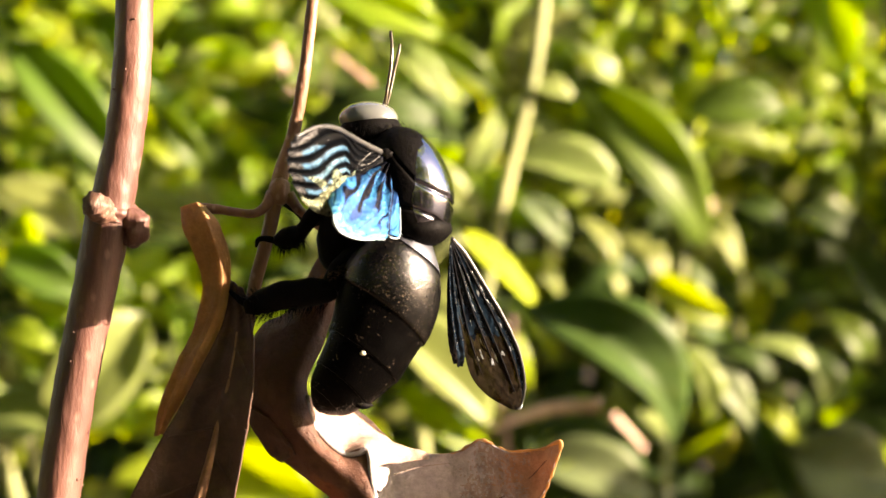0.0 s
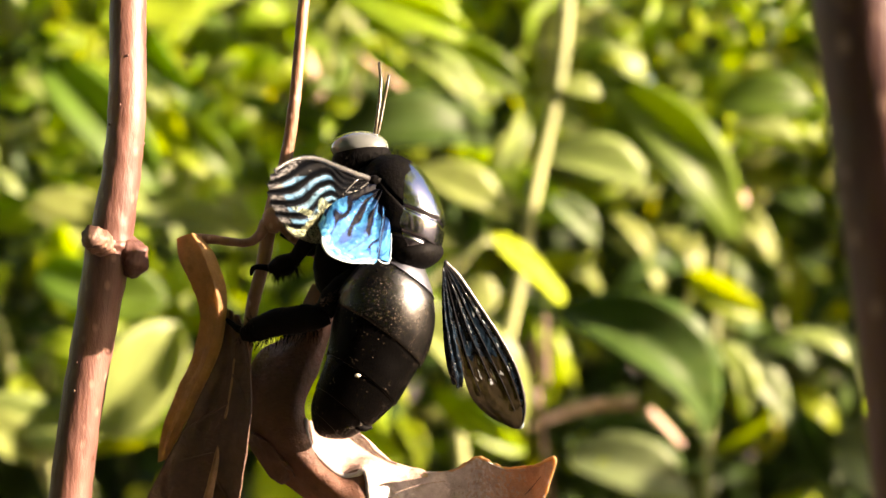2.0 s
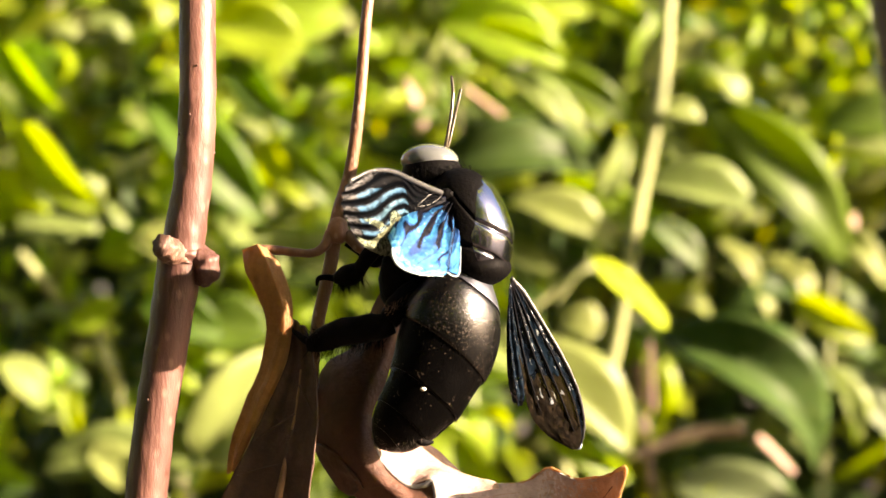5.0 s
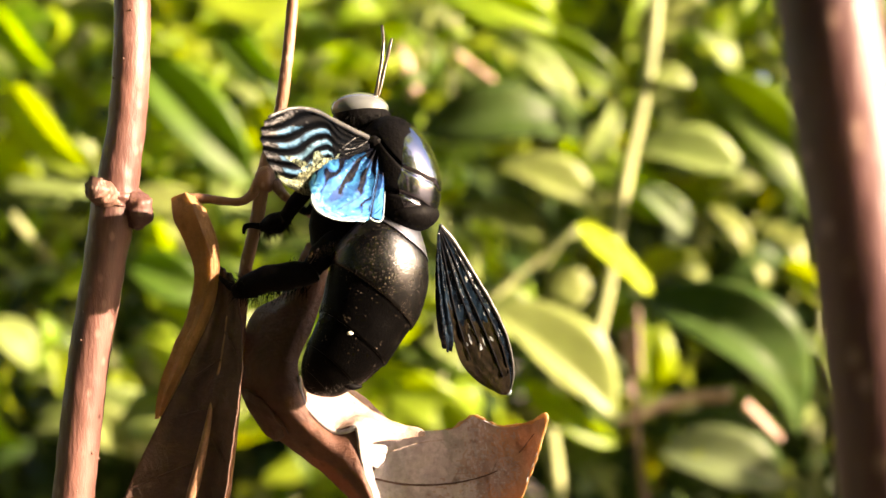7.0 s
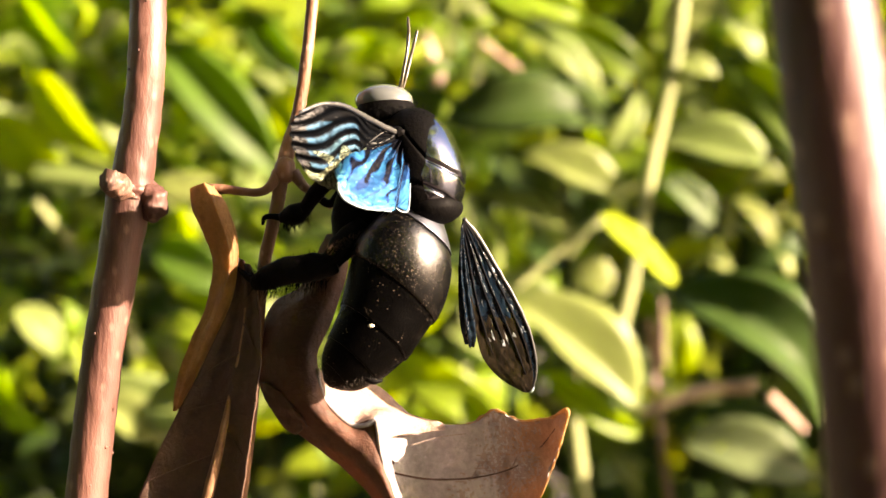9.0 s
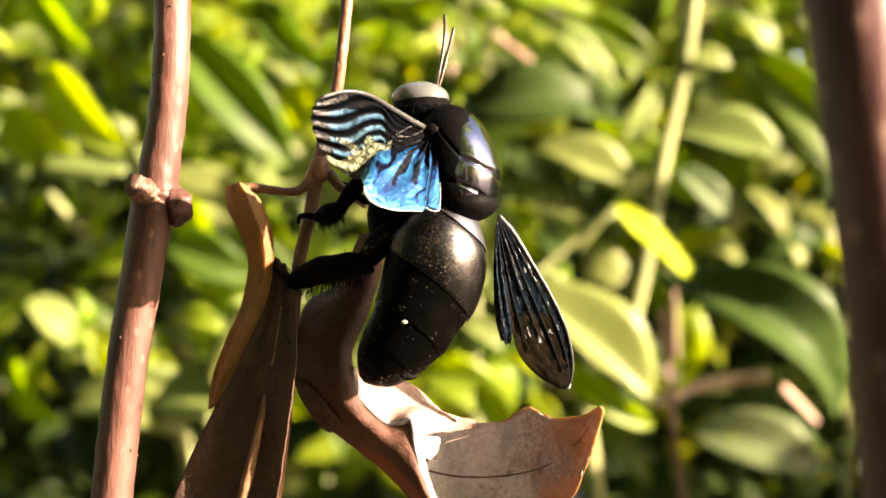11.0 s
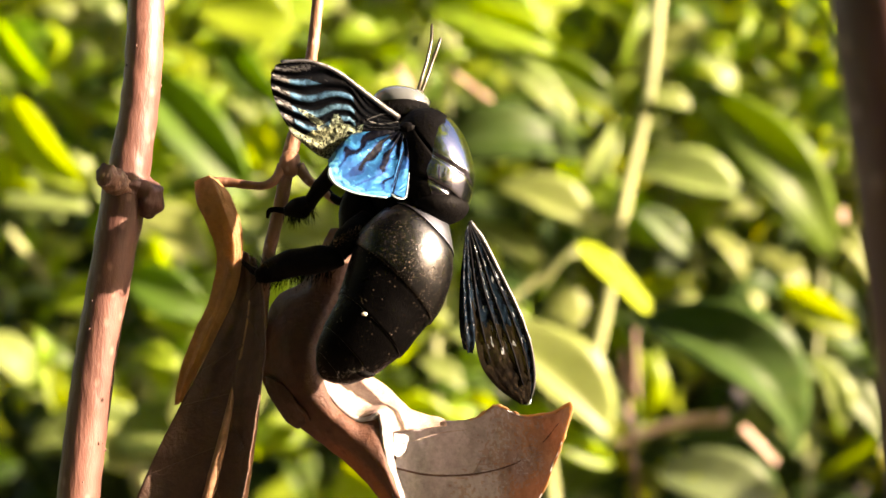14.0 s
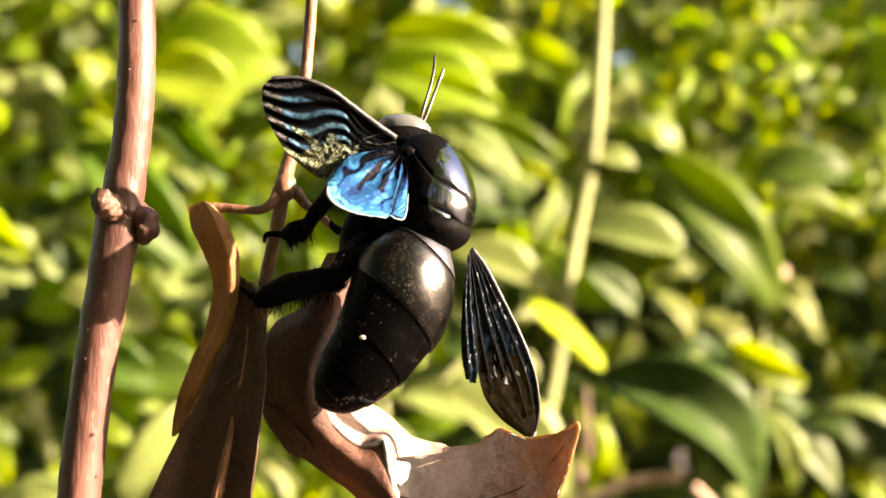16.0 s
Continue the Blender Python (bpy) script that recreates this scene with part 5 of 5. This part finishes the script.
leaf_mass("tree_line", list(scatter(2600, -2200, 2600, 2350, 3200, -600, 2300, 170, 320)), "distant dark green trees")
for row in list(scatter(130, 60, 310, 500, 640, 62, 175, 10, 24, True)):
    place_leaf(SHRUB_TOP, *row)
leaf_mass("surrounding_bushes", around, "unseen green bushes and boughs added to block light")

# ---- movement ----
def motions():
    """The bee shifts its body over its planted feet and lifts a wing; the stems sway a little."""
    # seconds, shift in millimetres, turn in degrees
    bee_rows = [
        (0, -0.63, -0.01, 0.21, 2.50, -1.79, -3.52),
        (0.5, -0.76, -0.02, 0.28, 1.78, -2.76, -6.72),
        (1, -0.58, -0.01, 0.29, 1.42, -1.82, -5.30),
        (1.5, -0.59, -0.00, 0.18, 0.81, -2.14, -4.86),
        (2, -0.34, 0.03, 0.16, 0.37, -2.71, -5.29),
        (2.5, -0.46, 0.02, 0.08, 0.04, -2.92, -4.61),
        (3, -0.59, 0.02, 0.08, 0.17, -2.38, -3.67),
        (3.5, -0.58, 0.03, -0.09, 0.72, -1.41, -2.44),
        (4, -0.59, 0.01, -0.17, 0.60, -0.69, -1.72),
        (6.5, -0.00, 0.01, -0.09, -0.28, 1.05, 0.85),
        (7, 0.02, -0.00, -0.01, 0.00, 0.00, 0.01),
        (7.5, 0.01, -0.03, -0.04, -0.12, 0.25, 1.35),
        (8, 0.05, -0.04, -0.02, -0.24, -0.09, 0.24),
        (8.5, 0.19, -0.03, -0.11, -1.14, 0.26, 0.30),
        (11, 0.28, 0.04, 0.15, -1.58, 0.13, -3.02),
        (11.5, -0.02, 0.02, 0.16, -0.49, 0.92, -3.15),
        (12, 0.02, 0.03, 0.10, -0.91, 1.44, -2.59),
        (12.5, 0.26, 0.06, -0.07, -1.65, 1.92, -0.91),
        (13, 0.28, 0.07, -0.17, -2.11, 1.95, -0.41),
        (13.5, 0.25, 0.05, -0.28, -3.85, 2.61, -2.04),
        (14, 0.22, 0.02, -0.28, -6.29, 3.12, -6.10),
        (14.5, 0.25, -0.00, -0.37, -7.94, 3.21, -7.76),
        (15, 0.27, -0.02, -0.46, -8.55, 2.85, -9.43),
        (15.5, 0.30, -0.03, -0.71, -8.74, 3.55, -10.19),
        (16, 0.31, -0.05, -0.74, -8.64, 3.93, -10.03),
    ]
    home = BEE.location.copy()
    body = [(t, pose(x * 0.001, y * 0.001, z * 0.001, a, b, c)) for t, x, y, z, a, b, c in bee_rows]
    walk(BEE, [(t, Matrix.Translation(home) @ m) for t, m in body])
    for leg in LEGS:
        walk(leg, [(t, m.inverted()) for t, m in body])
    fore_rows = [
        (0, -0.05, 0.01, -0.08, -1.53, -3.41, 6.29),
        (0.5, -0.17, -0.02, -0.17, -0.15, -3.96, 4.75),
        (1, -0.01, 0.00, -0.03, -0.25, -3.49, 4.98),
        (1.5, -0.05, -0.01, -0.02, 0.22, -3.44, 4.34),
        (2, 0.01, 0.00, -0.04, 0.75, -3.44, 4.26),
        (2.5, 0.12, 0.02, -0.08, 1.26, -3.44, 4.42),
        (3, -0.01, -0.00, -0.01, 1.10, -3.01, 3.33),
        (3.5, -0.01, -0.00, -0.03, 1.31, -2.85, 2.87),
        (4, -0.02, -0.00, -0.07, 1.52, -2.69, 2.35),
        (6.5, 0.16, 0.02, -0.25, 1.88, -1.50, 1.28),
        (7, 0.01, 0.00, -0.00, 0.00, -0.00, 0.00),
        (7.5, 0.03, 0.01, -0.21, 2.26, -0.49, 0.51),
        (8, 0.00, 0.00, -0.22, 3.07, -0.04, 0.77),
        (8.5, 0.26, 0.04, -0.25, 3.50, 0.69, 2.27),
        (11, -0.19, -0.03, -0.15, 1.56, 6.96, -0.23),
        (11.5, -0.07, -0.01, -0.06, 1.00, 7.58, -2.41),
        (12, -0.09, -0.01, -0.05, 0.75, 7.96, -4.95),
        (12.5, -0.06, -0.01, -0.00, 0.11, 8.68, -7.20),
        (13, 0.00, -0.00, 0.07, -0.69, 9.52, -9.30),
        (13.5, -0.02, -0.01, 0.17, -1.44, 10.28, -11.77),
        (14, -0.08, -0.02, 0.30, -1.99, 10.89, -14.37),
        (14.5, -0.20, -0.04, 0.41, -1.82, 11.03, -17.09),
        (15, -0.27, -0.07, 0.48, -3.05, 12.14, -18.02),
        (15.5, -0.27, -0.07, 0.51, -3.20, 12.59, -18.81),
        (16, -0.29, -0.08, 0.53, -2.33, 12.41, -19.60),
    ]
    hind_rows = [
        (0, 0.09, 0.01, 0.05, 1.60, -0.45, 5.64),
        (0.5, 0.33, 0.04, -0.05, 1.13, 2.23, 5.98),
        (1, 0.49, 0.06, 0.00, 0.45, 3.17, 6.36),
        (1.5, 0.42, 0.04, -0.01, 0.16, 2.72, 5.35),
        (2, 0.50, 0.05, -0.06, 0.29, 2.86, 5.50),
        (2.5, 0.56, 0.06, -0.11, 0.44, 2.60, 5.46),
        (3, 0.42, 0.04, -0.05, 0.09, 2.99, 4.55),
        (3.5, 0.39, 0.04, -0.08, 0.30, 2.49, 4.41),
        (4, 0.40, 0.04, -0.05, 0.39, 2.21, 4.17),
        (6.5, 0.08, 0.02, 0.05, 0.49, 0.13, 0.56),
        (7, 0.02, 0.01, 0.00, -0.00, -0.00, 0.00),
        (7.5, -0.04, -0.01, 0.07, -0.64, -0.46, -0.39),
        (8, -0.11, -0.01, 0.02, -1.14, -0.58, -0.05),
        (8.5, 0.16, 0.04, 0.01, -1.52, -0.79, 1.71),
        (11, -0.51, -0.01, -0.46, -3.86, -6.57, -0.62),
        (11.5, -0.57, -0.02, -0.54, -3.23, -8.82, -2.28),
        (12, -0.57, -0.03, -0.49, -3.22, -8.88, -3.66),
        (12.5, -0.65, -0.05, -0.35, -3.18, -8.93, -4.96),
        (13, -0.56, -0.05, -0.17, -3.16, -8.30, -5.08),
        (13.5, -0.63, -0.08, -0.10, -3.08, -7.84, -4.77),
        (14, -0.70, -0.13, 0.03, -2.56, -7.47, -3.81),
        (14.5, -0.77, -0.17, 0.15, -1.63, -6.94, -2.65),
        (15, -0.89, -0.20, 0.15, -1.51, -6.87, -2.20),
        (15.5, -0.83, -0.20, 0.21, -1.03, -6.53, -1.90),
        (16, -0.80, -0.20, 0.23, -0.92, -6.76, -2.13),
    ]
    for wing, rows in zip(LEFT_WINGS, (fore_rows, hind_rows)):
        hinge = wing.matrix_basis.translation.copy()
        walk(wing, [(t, Matrix.Translation(hinge) @ pose(x * 0.001, y * 0.001, z * 0.001, a, b, c)) for t, x, y, z, a, b, c in rows])
    stem_rows = [
        (0, -0.97, -0.02, -0.82),
        (0.5, -1.14, 0.01, -0.93),
        (1, -1.17, -0.01, -0.84),
        (1.5, -0.98, -0.03, -0.76),
        (2, -0.86, -0.04, -0.72),
        (2.5, -0.82, -0.05, -0.71),
        (3, -0.85, -0.06, -0.76),
        (3.5, -0.89, -0.08, -0.75),
        (4, -0.74, -0.08, -0.63),
        (6.5, -0.07, -0.01, -0.14),
        (7, 0.00, 0.00, 0.00),
        (7.5, -0.11, -0.01, -0.10),
        (8, -0.14, -0.02, -0.21),
        (8.5, -0.16, -0.02, -0.17),
        (11, -1.29, -0.19, -0.69),
        (11.5, -1.08, -0.17, -0.68),
        (12, -1.11, -0.17, -0.61),
        (12.5, -1.19, -0.16, -0.57),
        (13, -1.13, -0.16, -0.64),
        (13.5, -1.18, -0.15, -0.49),
        (14, -1.06, -0.12, -0.53),
        (14.5, -1.04, -0.09, -0.53),
        (15, -1.15, -0.07, -0.62),
        (15.5, -0.86, -0.03, -0.47),
        (16, -0.94, -0.04, -0.43),
    ]
    foot = STEM.location.copy()
    walk(STEM, [(t, Matrix.Translation(foot + Vector((x, y, z)) * 0.001)) for t, x, y, z in stem_rows])
    cane_rows = [(0, -2.93), (2, -2.93), (2.5, -3.83), (3, -4.50), (3.5, -2.70), (6.5, -1.42), (7, 0.00), (7.5, 0.28), (8, 0.05), (8.5, -0.96), (11, -2.76), (11.5, -1.71), (12.5, -0.23), (13, 0.98), (13.5, 1.23), (14, -0.57), (14.5, -0.02), (15, 0.57), (16, 1.57)]
    rest = CANE_ROOT.location.copy()
    walk(CANE_ROOT, [(t, Matrix.Translation(rest + RIGHT * x * 0.001)) for t, x in cane_rows])


motions()
